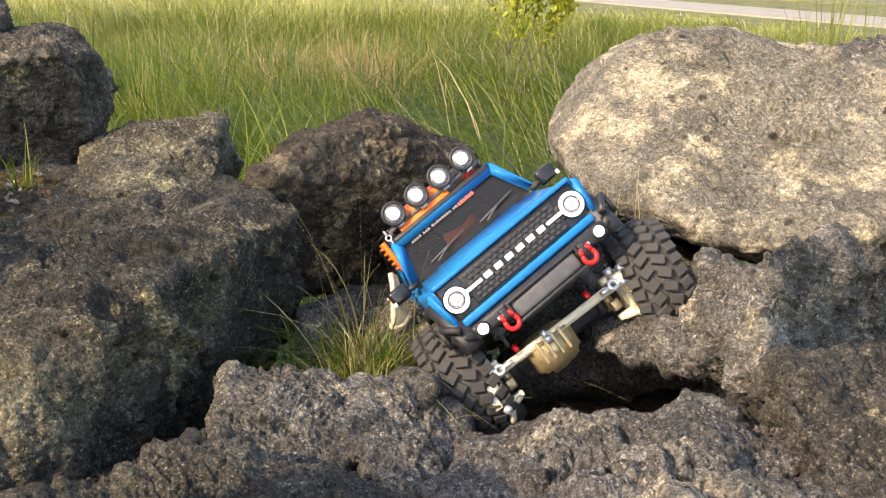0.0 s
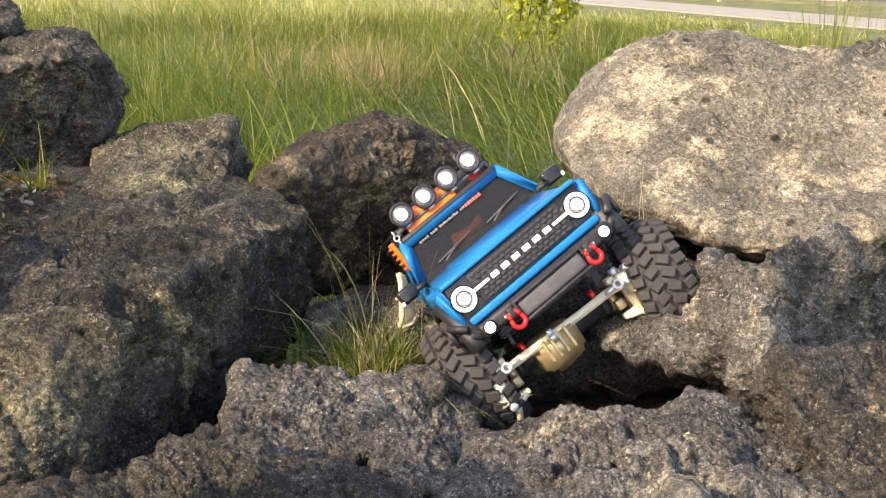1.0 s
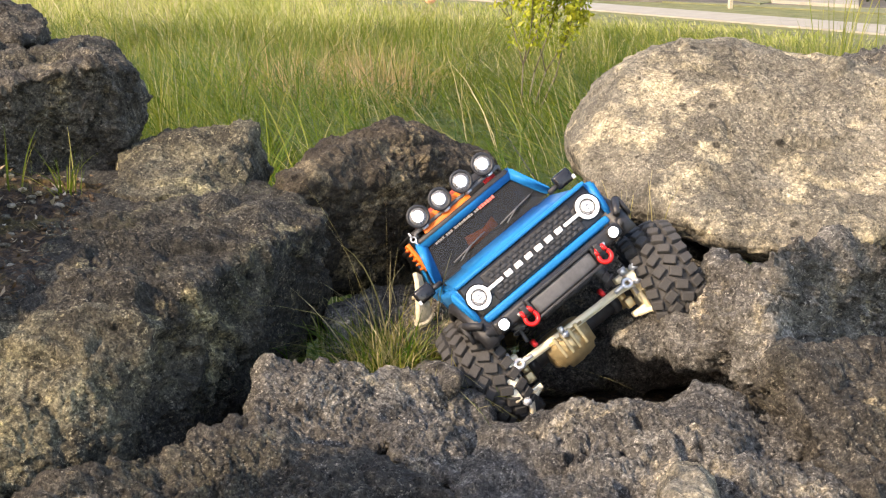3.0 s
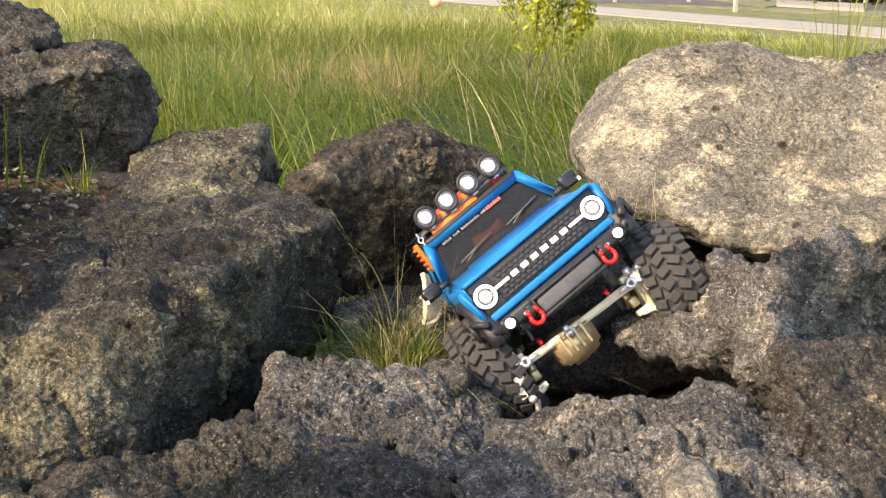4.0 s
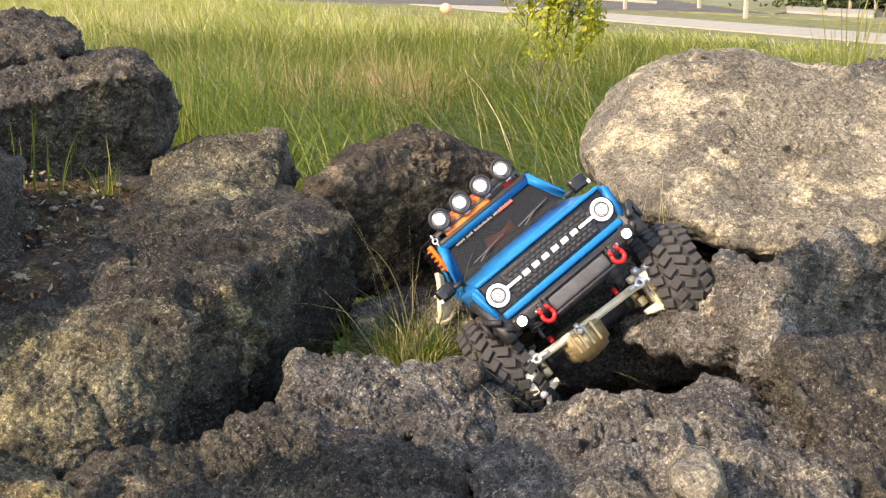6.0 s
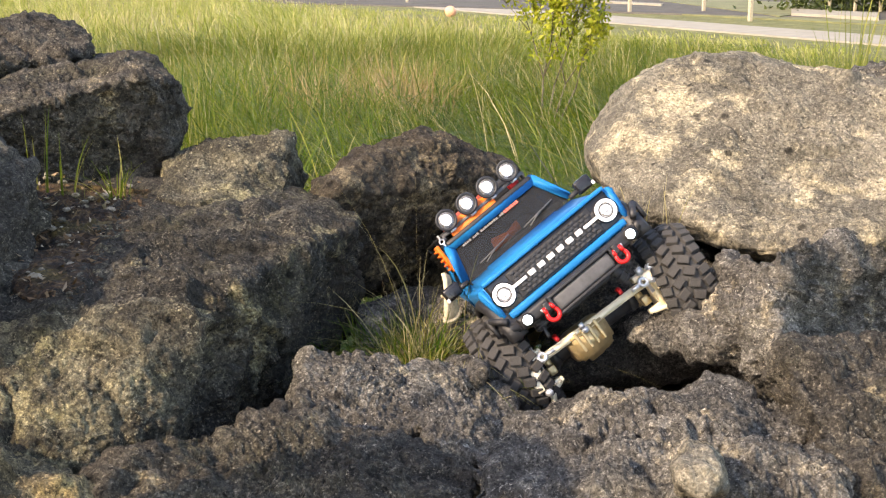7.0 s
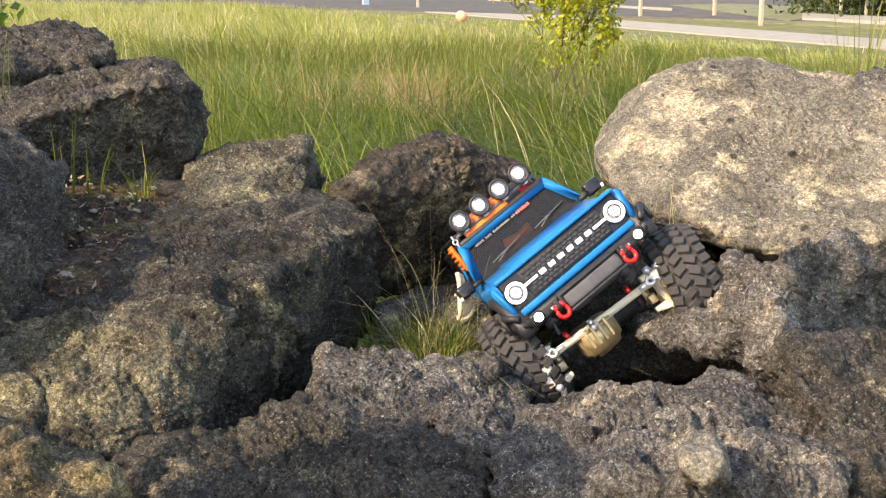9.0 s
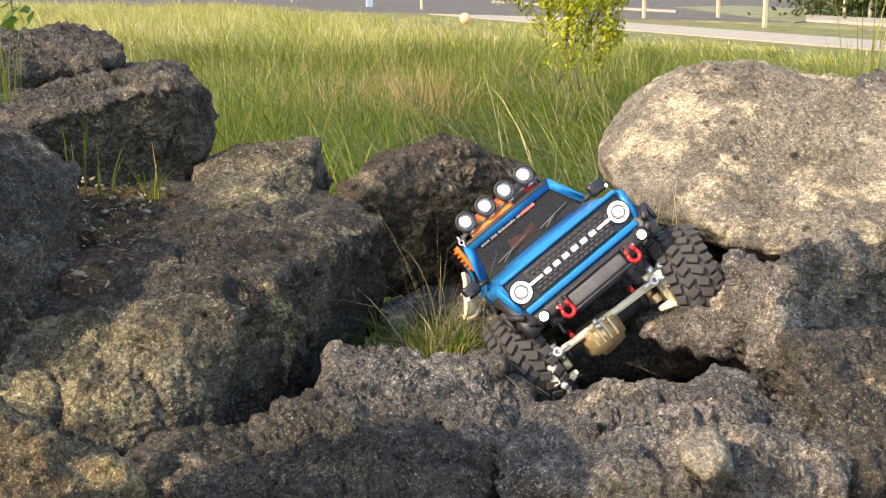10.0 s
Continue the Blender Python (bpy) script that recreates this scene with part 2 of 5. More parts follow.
def glass_material():
    m, t, b = shader("tinted_glass")
    clear = t.nodes.new("ShaderNodeBsdfTransparent")
    clear.inputs[0].default_value = (0.50, 0.51, 0.50, 1)
    gloss = t.nodes.new("ShaderNodeBsdfGlossy")
    gloss.inputs["Roughness"].default_value = 0.08
    fres = node(t, "ShaderNodeFresnel", IOR=1.35)
    both = t.nodes.new("ShaderNodeMixShader")
    t.links.new(fres.outputs[0], both.inputs[0])
    t.links.new(clear.outputs[0], both.inputs[1])
    t.links.new(gloss.outputs[0], both.inputs[2])
    # Pale reflection put into the glass as a thin even grey film.
    greying = node(t, "ShaderNodeBsdfDiffuse")
    greying.inputs[0].default_value = (0.30, 0.30, 0.29, 1)
    film = t.nodes.new("ShaderNodeMixShader")
    film.inputs[0].default_value = 0.035
    t.links.new(both.outputs[0], film.inputs[1])
    t.links.new(greying.outputs[0], film.inputs[2])
    t.links.new(film.outputs[0], t.nodes["Material Output"].inputs[0])
    return m


GLASS = glass_material()
CONCRETE = plain("pale_concrete", (0.30, 0.27, 0.21), 0.9, 0.0, 0.15, 3.0)
ASPHALT = plain("grey_asphalt", (0.105, 0.097, 0.084), 0.95, 0.0, 0.3, 2.0, 0.1)
VERGE = plain("mown_verge", (0.15, 0.15, 0.062), 1.0, 0.0, 0.4, 1.5)
WOOD = plain("weathered_post_wood", (0.40, 0.35, 0.25), 0.85, 0.0, 0.25, 30)
BARK = plain("bush_bark", (0.10, 0.085, 0.05), 0.9, 0.0, 0.4, 60)
STEEL = plain("blue_grey_steel", (0.30, 0.40, 0.50), 0.5, 0.3, 0.1, 10)

# ---- helpers of this scene ----
def part(name, bm, material, parent=None, label="", smooth=True, at=None):
    """Links a bmesh as one mesh object under a thing or a part."""
    me = bpy.data.meshes.new(name)
    bm.to_mesh(me)
    bm.free()
    if smooth:
        me.shade_smooth()
    if material:
        me.materials.append(material)
    ob = new(name, me)
    if parent:
        ob.parent = parent
    if at:
        ob.matrix_basis = at
    return tagged(ob, label)


def arrays(name, verts, faces, material, parent=None, smooth=True):
    """A mesh object from whole arrays of vertices and of faces with one number of corners."""
    me = bpy.data.meshes.new(name)
    faces = np.asarray(faces, dtype=np.int32)
    n, k = faces.shape
    me.vertices.add(len(verts))
    me.vertices.foreach_set("co", np.asarray(verts, dtype=np.float32).ravel())
    me.loops.add(n * k)
    me.loops.foreach_set("vertex_index", faces.ravel())
    me.polygons.add(n)
    me.polygons.foreach_set("loop_start", np.arange(0, n * k, k, dtype=np.int32))
    me.update(calc_edges=True)
    me.validate()
    if smooth:
        me.shade_smooth()
    me.materials.append(material)
    ob = new(name, me)
    if parent:
        ob.parent = parent
    return ob


RNG = np.random.RandomState(7)
PERM = RNG.permutation(256)
GRAD = RNG.normal(size=(256, 3))
GRAD /= np.linalg.norm(GRAD, axis=1)[:, None]


def perlin(p):
    """Gradient noise at an array of points, about -0.6 to 0.6."""
    i = np.floor(p).astype(np.int64)
    f = p - i
    u = f * f * f * (f * (f * 6 - 15) + 10)
    out = 0
    for dx in (0, 1):
        for dy in (0, 1):
            for dz in (0, 1):
                h = PERM[(PERM[(PERM[(i[:, 0] + dx) & 255] + i[:, 1] + dy) & 255] + i[:, 2] + dz) & 255]
                w = (u[:, 0] if dx else 1 - u[:, 0]) * (u[:, 1] if dy else 1 - u[:, 1]) * (u[:, 2] if dz else 1 - u[:, 2])
                out = out + w * np.einsum("ij,ij->i", GRAD[h], f - (dx, dy, dz))
    return out


def fbm(p, octaves, gain=0.5, ridged=False):
    out, amp = 0, 1.0
    for k in range(octaves):
        n = perlin(p * 2.03 ** k + 17.3 * k)
        out = out + amp * (0.35 - 2 * np.abs(n) if ridged else n)
        amp *= gain
    return out


SPHERES = {}


def sphere(sub):
    if sub not in SPHERES:
        bm = bmesh.new()
        bmesh.ops.create_icosphere(bm, subdivisions=sub, radius=1.0)
        SPHERES[sub] = (np.array([v.co for v in bm.verts]), np.array([[v.index for v in f.verts] for f in bm.faces]))
        bm.free()
    return SPHERES[sub]


def shards(p, seed):
    """Broken faces: for each point the step and tilt of the chip of rock it belongs to, and its distance from the next chip."""
    i = np.floor(p).astype(np.int64)
    d1, d2, out = np.full(len(p), 9.0), np.full(len(p), 9.0), np.zeros(len(p))
    for dx in (-1, 0, 1):
        for dy in (-1, 0, 1):
            for dz in (-1, 0, 1):
                h = PERM[(PERM[(PERM[(i[:, 0] + dx + seed) & 255] + i[:, 1] + dy) & 255] + i[:, 2] + dz) & 255]
                away = p - (i + (dx, dy, dz) + 0.5 + 0.45 * GRAD[h])
                d = np.einsum("ij,ij->i", away, away)
                near = d < d1
                d2 = np.where(near, d1, np.minimum(d2, d))
                d1 = np.where(near, d, d1)
                out = np.where(near, PERM[h] / 255.0 - 0.5 + 0.9 * np.einsum("ij,ij->i", away, GRAD[(h + 91) & 255]), out)
    gap = np.sqrt(d2) - np.sqrt(d1)
    return out * np.clip(gap / 0.16, 0, 1), gap


def lump(centre, planes, sub=6, sharp=80, rough=1.0, cracks=()):
    """A weathered block: the space behind a few planes, its edges worn round, its faces broken up at four scales."""
    u, faces = sphere(sub)
    pl = np.array(planes)
    # chips knocked off the edges
    r = np.random.RandomState(int(1e4 * abs(centre[0]) + 1e3 * abs(centre[1])) % 100000)
    chip = r.normal(size=(12, 3))
    chip /= np.linalg.norm(chip, axis=1)[:, None]
    rim = u / ((np.maximum(u @ pl[:, :3].T, 0) / pl[:, 3]) ** 28).sum(axis=1)[:, None] ** (1 / 28)
    cut = (rim @ chip.T).max(axis=0) * (0.945 + 0.05 * r.rand(12))
    pl = np.concatenate([pl, np.concatenate([chip, cut[:, None]], axis=1)])

    def reach(d):
        return np.maximum(d @ pl[:, :3].T, 0) / pl[:, 3]

    def shape(d):
        return d / ((reach(d) ** sharp).sum(axis=1) ** (1 / sharp))[:, None]

    # finer on the weathered upper and sunward sides than underneath
    spread = shape(u).std(axis=0)
    d = u + np.array([0.0, -0.40, 0.25])
    d = d / np.linalg.norm(d, axis=1)[:, None] * spread
    d /= np.linalg.norm(d, axis=1)[:, None]
    v = shape(d) + np.array(centre)
    q = reach(d)
    way = ((q / q.max(axis=1)[:, None]) ** (sharp - 1) / pl[:, 3]) @ pl[:, :3]
    way /= np.linalg.norm(way, axis=1)[:, None]
    warp = 0.02 * np.stack([perlin(v * 11.0 + k) for k in (3.0, 41.0, 77.0)], axis=1)
    w = v + warp
    rise = 0.016 * fbm(w * 7.0, 2) + 0.010 * fbm(w * 15.0, 2, 0.5, True) + 0.0060 * fbm(w * 44.0, 2, 0.6, True) + 0.0062 * fbm(w * 105.0, 2, 0.7, True)
    beds = (w @ np.array([0.25, 0.30, 0.92])) * 26.0 + 1.6 * fbm(w * 5.0, 2)
    step = beds - np.floor(beds)
    rise = rise + 0.006 * (np.clip(step * 1.4, 0, 1) - 0.5) * np.clip(0.4 + 2.5 * fbm(v * 4.0 + 31.0, 2), 0, 1)
    big, edge = shards(w * 10.0 + 0.35 * np.stack([perlin(v * 23.0 + k) for k in (5.0, 31.0, 63.0)], axis=1), 11)
    small, rim = shards(w * 27.0 + 0.5 * np.stack([perlin(v * 60.0 + k) for k in (2.0, 51.0, 83.0)], axis=1), 29)
    mask = np.clip(0.5 + 1.8 * fbm(v * 5.0 + 12.0, 2), 0, 1)
    rise = rise + 0.020 * big + 0.010 * mask * small - 0.012 * np.clip(1 - edge / 0.07, 0, 1) * np.clip(3 * fbm(v * 6.0 + 50.0, 2), 0, 1)
    for a, n, reach_of, deep in cracks:
        off = v - np.array(a)
        far = off @ np.array(n) + 0.010 * perlin(v * 25.0) + 0.004 * perlin(v * 90.0)
        inside = np.clip(1.6 - np.linalg.norm(off, axis=1) / reach_of, 0, 1)
        rise = rise - deep * inside * np.exp(-(far / 0.0055) ** 2)
    pit = fbm(v * 46.0 + 9.1, 2)
    rise = rise - 0.022 * np.clip(pit - 0.42, 0, 1)
    return v + way * (rough * rise)[:, None], faces


def boulder(name, label, material, lumps, sub=6, sharp=80, rough=1.0, cracks=()):
    """One rock: a main block, and the blocks grown together with it as its parts."""
    ob = None
    for centre, planes, *crust in lumps:
        v, f = lump(centre, planes, sub - 1 if ob and sub > 6 else sub, sharp, rough, cracks)
        made_block = arrays("outcrop" if ob else name, v, f, crust[0] if crust else material, ob)
        ob = ob or made_block
    return tagged(ob, label, "boulder", "boulders of the rock pile")


# ---- the ground: one sheet, banked up under the rock pile, level out to the horizon ----
def ground_height(x, y):
    far = np.clip((y - 0.15) / 1.3, 0, 1)
    bank = 1 - far * far * (3 - 2 * far)
    wave = 0.02 * np.sin(2.3 * x + 0.7) * np.cos(1.7 * y)
    return 0.40 * bank + wave * np.clip((12 - y) / 12, 0, 1)


def build_ground():
    ys = np.concatenate([np.linspace(-60, -3, 12), np.linspace(-2.8, 4, 90), np.geomspace(4.2, 3000, 60)])
    xs = np.concatenate([-np.geomspace(3000, 4.2, 40), np.linspace(-4, 4, 81), np.geomspace(4.2, 3000, 40)])
    X, Y = np.meshgrid(xs, ys)
    Z = ground_height(X, Y)
    n = len(xs)
    idx = np.arange(len(ys) * n).reshape(len(ys), n)
    f = np.stack([idx[:-1, :-1], idx[:-1, 1:], idx[1:, 1:], idx[1:, :-1]], axis=-1).reshape(-1, 4)
    ob = arrays("ground", np.stack([X, Y, Z], axis=-1).reshape(-1, 3), f, SOIL)
    tagged(ob, "brown soil and turf banked under the rocks, level meadow beyond", "ground", kind="structure")


build_ground()


def strip(name, label, category, material, near, far, z0, z1):
    """A slab between two lines on the ground, given as two points each."""
    bm = bmesh.new()
    (a, b), (c, d) = near, far
    lo = [bm.verts.new((*p, z0)) for p in (a, b, d, c)]
    hi = [bm.verts.new((*p, z1)) for p in (a, b, d, c)]
    bm.faces.new(hi)
    for i in range(4):
        bm.faces.new((lo[i], lo[(i + 1) % 4], hi[(i + 1) % 4], hi[i]))
    bmesh.ops.recalc_face_normals(bm, faces=bm.faces)
    return tagged(part(name, bm, material, smooth=False), label, category, kind="structure")


strip("pavement", "pale concrete footpath beyond the meadow", "footpath", CONCRETE, ((-3.9, 45.0), (9.08, 6.0)), ((-4.4, 55.0), (10.45, 6.0)), -0.05, 0.025)
strip("road", "grey asphalt road behind the wooden posts", "road", ASPHALT, ((-70, 118), (15.0, 18.0)), ((-70, 140), (40, 40)), -0.05, 0.04)
strip("kerb", "pale kerb along the far side of the road", "kerb", CONCRETE, ((1.0, 56.5), (6.27, 36.5)), ((1.25, 58.2), (6.50, 37.6)), -0.05, 0.10)
strip("traffic_island", "unmown grass island in the road", "verge", VERGE, ((7.52, 44.6), (7.32, 26.7)), ((10.34, 46.7), (12.2, 35.3)), -0.05, 0.06)
strip("kerb", "pale concrete edge of the grass island", "kerb", CONCRETE, ((7.78, 27.44), (8.76, 24.37)), ((8.84, 31.4), (9.94, 27.87)), -0.05, 0.10)
strip("verge", "mown grass verge between path and road", "verge", VERGE, ((2.6, 36.5), (14.0, 8)), ((6, 38.5), (18, 9)), -0.05, 0.03)

# ---- the rock pile: blocks as centre and planes (outward normal, distance) ----
boulder("boulder", "dark cracked limestone boulder at the top of the pile", ROCK_DARK, [(    (-0.784, 0.753, 0.777), [
        (-0.150, -0.025, 0.988, 0.1030),
        (-0.352, -0.112, 0.929, 0.1113),
        (0.195, 0.097, 0.976, 0.1230),
        (0.319, 0.139, 0.937, 0.1296),
        (0.947, 0.298, 0.120, 0.1564),
        (0.871, 0.242, -0.428, 0.1173),
        (0.757, 0.188, -0.626, 0.1020),
        (0.145, -0.082, -0.986, 0.1098),
        (-0.895, -0.435, 0.100, 0.1995),
        (-0.000, -0.974, 0.225, 0.2200),
        (0.000, 0.974, -0.225, 0.3300),
        (0.085, -0.150, 0.985, 0.0863),
        (0.683, -0.587, -0.435, 0.1408),
    ])], 7, 80, 0.8, [((-0.729, 0.696, 0.851), (-0.431, -0.203, -0.879), 0.102, 0.030), ((-0.715, 0.793, 0.865), (0.065, -0.018, -0.998), 0.040, 0.015)])
boulder("boulder", "dark grey limestone boulder leaning on the soil hollow", ROCK_DARK, [(    (-0.595, 0.495, 0.727), [
        (-0.222, -0.004, 0.975, 0.0925),
        (-0.319, -0.049, 0.947, 0.1082),
        (-0.115, 0.031, 0.993, 0.0992),
        (0.174, 0.112, 0.978, 0.1233),
        (0.629, 0.216, 0.747, 0.1584),
        (0.879, 0.247, 0.407, 0.1752),
        (0.971, 0.216, -0.104, 0.1707),
        (0.900, 0.160, -0.406, 0.1611),
        (0.258, -0.100, -0.961, 0.1166),
        (0.232, -0.111, -0.966, 0.1201),
        (-0.889, -0.445, 0.103, 0.2844),
        (-0.000, -0.974, 0.225, 0.2800),
        (0.000, 0.974, -0.225, 0.3200),
        (-0.121, -0.179, 0.976, 0.0923),
        (0.992, -0.090, -0.085, 0.1703),
        (0.569, -0.774, -0.280, 0.1513),
    ])], 7, 80, 0.75, [((-0.573, 0.464, 0.818), (0.150, -0.025, -0.988), 0.048, 0.025), ((-0.625, 0.397, 0.799), (0.307, 0.029, -0.951), 0.060, 0.020)])
# Its unseen left end is built forward and high to shade the slab.
boulder("boulder", "rough grey boulder standing beside the soil hollow", ROCK_DARK, [(    (-0.592, -0.043, 0.651), [
        (-0.140, 0.944, 0.300, 0.2257),
        (0.015, 0.120, 0.993, 0.1460),
        (-0.519, 0.809, 0.275, 0.2375),
        (-0.638, 0.208, 0.741, 0.1986),
        (0.779, 0.093, 0.620, 0.1109),
        (0.395, 0.863, 0.314, 0.2223),
        (0.839, 0.508, 0.194, 0.1549),
        (0.883, 0.012, 0.469, 0.0993),
        (0.963, 0.268, 0.011, 0.1175),
        (0.954, -0.140, 0.265, 0.1079),
        (0.961, 0.143, -0.238, 0.1183),
        (0.908, -0.191, 0.373, 0.1006),
        (0.888, -0.377, -0.265, 0.1619),
        (0.899, -0.354, 0.258, 0.1248),
        (0.796, -0.603, 0.047, 0.1735),
        (0.000, -0.000, -1.000, 0.1515),
        (-0.970, -0.000, -0.243, 0.1901),
        (-0.735, -0.531, -0.421, 0.2631),
        (0.124, -0.992, 0.007, 0.3293),
    ])])
boulder("boulder", "broad sloping grey slab with a steep dark flank", ROCK_LICHEN, [(    (-0.349, 0.034, 0.542), [
        (0.156, -0.121, 0.980, 0.1153),
        (0.834, 0.531, 0.148, 0.2902),
        (0.934, -0.355, 0.034, 0.1444),
        (0.945, -0.297, -0.134, 0.1393),
        (0.972, 0.171, -0.163, 0.2242),
        (0.077, 0.989, 0.124, 0.3382),
        (-0.030, -0.123, 0.992, 0.1033),
        (-0.142, 0.990, -0.017, 0.3230),
        (-0.863, -0.298, 0.408, 0.2280),
        (-0.993, -0.035, -0.117, 0.2734),
        (0.202, -0.616, 0.762, 0.1678),
        (0.702, -0.648, 0.294, 0.1826),
        (0.469, -0.708, 0.528, 0.1871),
        (0.059, -0.576, 0.815, 0.1637),
        (-0.778, -0.478, 0.407, 0.2494),
        (0.676, -0.654, -0.340, 0.2091),
        (0.916, -0.301, -0.264, 0.1437),
        (0.465, -0.746, -0.476, 0.2378),
        (-0.000, -0.690, -0.724, 0.2645),
        (0.601, -0.053, -0.797, 0.1686),
        (-0.015, 0.078, -0.997, 0.1462),
    ]), (    (-0.195, 0.180, 0.577), [
        (0.122, -0.083, 0.989, 0.0723),
        (0.998, -0.033, -0.059, 0.0569),
        (0.692, 0.653, 0.307, 0.0905),
        (0.991, 0.132, -0.013, 0.0663),
        (0.726, -0.489, 0.484, 0.0760),
        (0.883, -0.407, -0.232, 0.0387),
        (0.941, -0.264, -0.211, 0.0435),
        (-0.338, -0.152, 0.929, 0.0761),
        (-0.939, -0.292, 0.182, 0.0785),
        (0.804, -0.506, -0.311, 0.0389),
        (-0.902, -0.431, -0.031, 0.0882),
        (-0.942, 0.034, 0.334, 0.0737),
        (-0.680, 0.693, -0.240, 0.1034),
        (0.736, -0.526, -0.426, 0.0446),
        (0.334, -0.378, -0.864, 0.0677),
        (-0.532, -0.551, -0.643, 0.0939),
        (-0.081, -0.275, -0.958, 0.0763),
    # This block takes the paler crust colour to look brightly lit on top.
    ]), (    (-0.312, 0.389, 0.661), [
        (-0.020, -0.059, 0.998, 0.0651),
        (0.480, -0.294, 0.827, 0.0777),
        (0.279, 0.917, 0.284, 0.0765),
        (0.981, 0.017, 0.192, 0.0809),
        (0.691, 0.688, 0.220, 0.0908),
        (-0.128, -0.208, 0.970, 0.0537),
        (0.332, -0.345, 0.878, 0.0715),
        (-0.386, -0.155, 0.909, 0.0679),
        (-0.872, 0.403, 0.280, 0.1200),
        (0.000, 0.990, 0.139, 0.0878),
        (-0.990, -0.119, 0.079, 0.1106),
        (0.406, -0.517, -0.754, 0.0932),
        (0.998, 0.006, -0.064, 0.0828),
        (-0.301, -0.528, -0.794, 0.1107),
        (-0.000, -0.467, -0.884, 0.0906),
    ], ROCK_CRUST), (    (-0.391, -0.187, 0.530), [
        (-0.065, 0.112, 0.992, 0.0956),
        (0.205, -0.602, 0.772, 0.0586),
        (-0.221, 0.867, 0.446, 0.0773),
        (0.744, -0.613, 0.265, 0.0839),
        (0.966, 0.042, -0.255, 0.1135),
        (0.465, -0.693, 0.551, 0.0667),
        (0.058, -0.561, 0.826, 0.0569),
        (-0.841, -0.429, 0.330, 0.1195),
        (0.289, -0.286, -0.914, 0.0597),
        (0.153, -0.275, -0.949, 0.0517),
        (-0.000, -0.372, -0.928, 0.0694),
    ], ROCK_CRUST)], 7, 80, 0.7)
boulder("boulder", "ochre-lichened rock at the foot of the slab", ROCK_WARM, [(    (-0.468, -0.300, 0.458), [
        (0.030, 0.358, 0.933, 0.0945),
        (0.270, 0.440, 0.856, 0.0811),
        (0.445, 0.475, 0.759, 0.0768),
        (0.431, 0.474, 0.768, 0.0763),
        (0.811, -0.009, -0.585, 0.0891),
        (0.418, -0.282, -0.864, 0.0594),
        (-0.000, -0.469, -0.883, 0.0535),
        (-0.880, -0.463, 0.107, 0.1268),
        (-0.000, -0.974, 0.225, 0.2800),
        (0.000, 0.974, -0.225, 0.1700),
        (0.241, -0.750, 0.616, 0.1804),
    ])], 6, 80, 0.8)
boulder("boulder", "domed dark boulder with a pale scoured crest, behind the truck", ROCK_BROWN, [(    (-0.070, 0.483, 0.625), [
        (0.312, -0.458, 0.832, 0.1209),
        (-0.374, -0.058, 0.926, 0.1089),
        (0.569, -0.593, 0.570, 0.1092),
        (0.641, -0.648, 0.412, 0.1054),
        (0.617, -0.710, -0.340, 0.0817),
        (-0.964, -0.235, 0.123, 0.1771),
        (-0.594, -0.585, -0.552, 0.1818),
        (-0.764, -0.496, -0.412, 0.1876),
        (-0.133, -0.027, 0.991, 0.0949),
        (0.269, -0.053, 0.962, 0.0951),
        (0.652, -0.368, 0.663, 0.1155),
        (0.477, -0.103, 0.873, 0.1075),
        (0.934, -0.343, -0.097, 0.1394),
        (-0.803, 0.231, 0.550, 0.1092),
        (-0.995, -0.043, 0.087, 0.1521),
        (-0.577, 0.329, 0.748, 0.0920),
        (-0.396, 0.304, 0.866, 0.0938),
        (0.066, 0.294, 0.954, 0.1038),
        (0.319, 0.318, 0.893, 0.1125),
        (0.444, 0.380, 0.812, 0.1269),
        (0.994, -0.104, -0.025, 0.1658),
        (0.621, 0.530, 0.578, 0.1578),
        (0.303, -0.474, -0.827, 0.1334),
        (-0.109, -0.174, -0.979, 0.1451),
        (-0.634, -0.277, -0.722, 0.1668),
        (-0.002, -0.080, -0.997, 0.1538),
        (-0.976, -0.145, -0.160, 0.1649),
        (-0.000, 0.990, 0.141, 0.2390),
    ])], 7, 80, 0.6)
boulder("boulder", "huge pale cream-patched boulder in full sun", ROCK_PALE, [(    (0.467, 0.364, 0.692), [
        (-0.869, 0.156, 0.470, 0.2711),
        (-0.692, 0.161, 0.704, 0.2403),
        (-0.505, 0.147, 0.851, 0.2130),
        (-0.131, 0.091, 0.987, 0.1671),
        (0.087, 0.043, 0.995, 0.1462),
        (0.237, 0.001, 0.972, 0.1387),
        (0.210, 0.010, 0.978, 0.1384),
        (0.405, -0.067, 0.912, 0.1557),
        (0.870, -0.336, 0.360, 0.2388),
        (0.624, -0.440, -0.645, 0.2658),
        (-0.203, -0.192, -0.960, 0.1622),
        (-0.386, -0.133, -0.913, 0.1640),
        (-0.565, -0.076, -0.821, 0.1780),
        (-0.821, 0.004, -0.571, 0.2288),
        (-0.988, 0.091, -0.122, 0.2803),
        (-0.000, -0.974, 0.225, 0.2800),
        (0.000, 0.974, -0.225, 0.4400),
        (-0.087, -0.516, 0.852, 0.0804),
        (-0.529, -0.520, 0.671, 0.1675),
        (0.100, -0.602, -0.792, 0.1944),
        (-0.305, -0.145, -0.941, 0.1374),
    ])], 7, 50, 0.45, [((0.474, 0.258, 0.723), (0.141, -0.187, -0.972), 0.042, 0.020), ((0.491, 0.197, 0.687), (-0.195, -0.109, -0.975), 0.037, 0.020)])
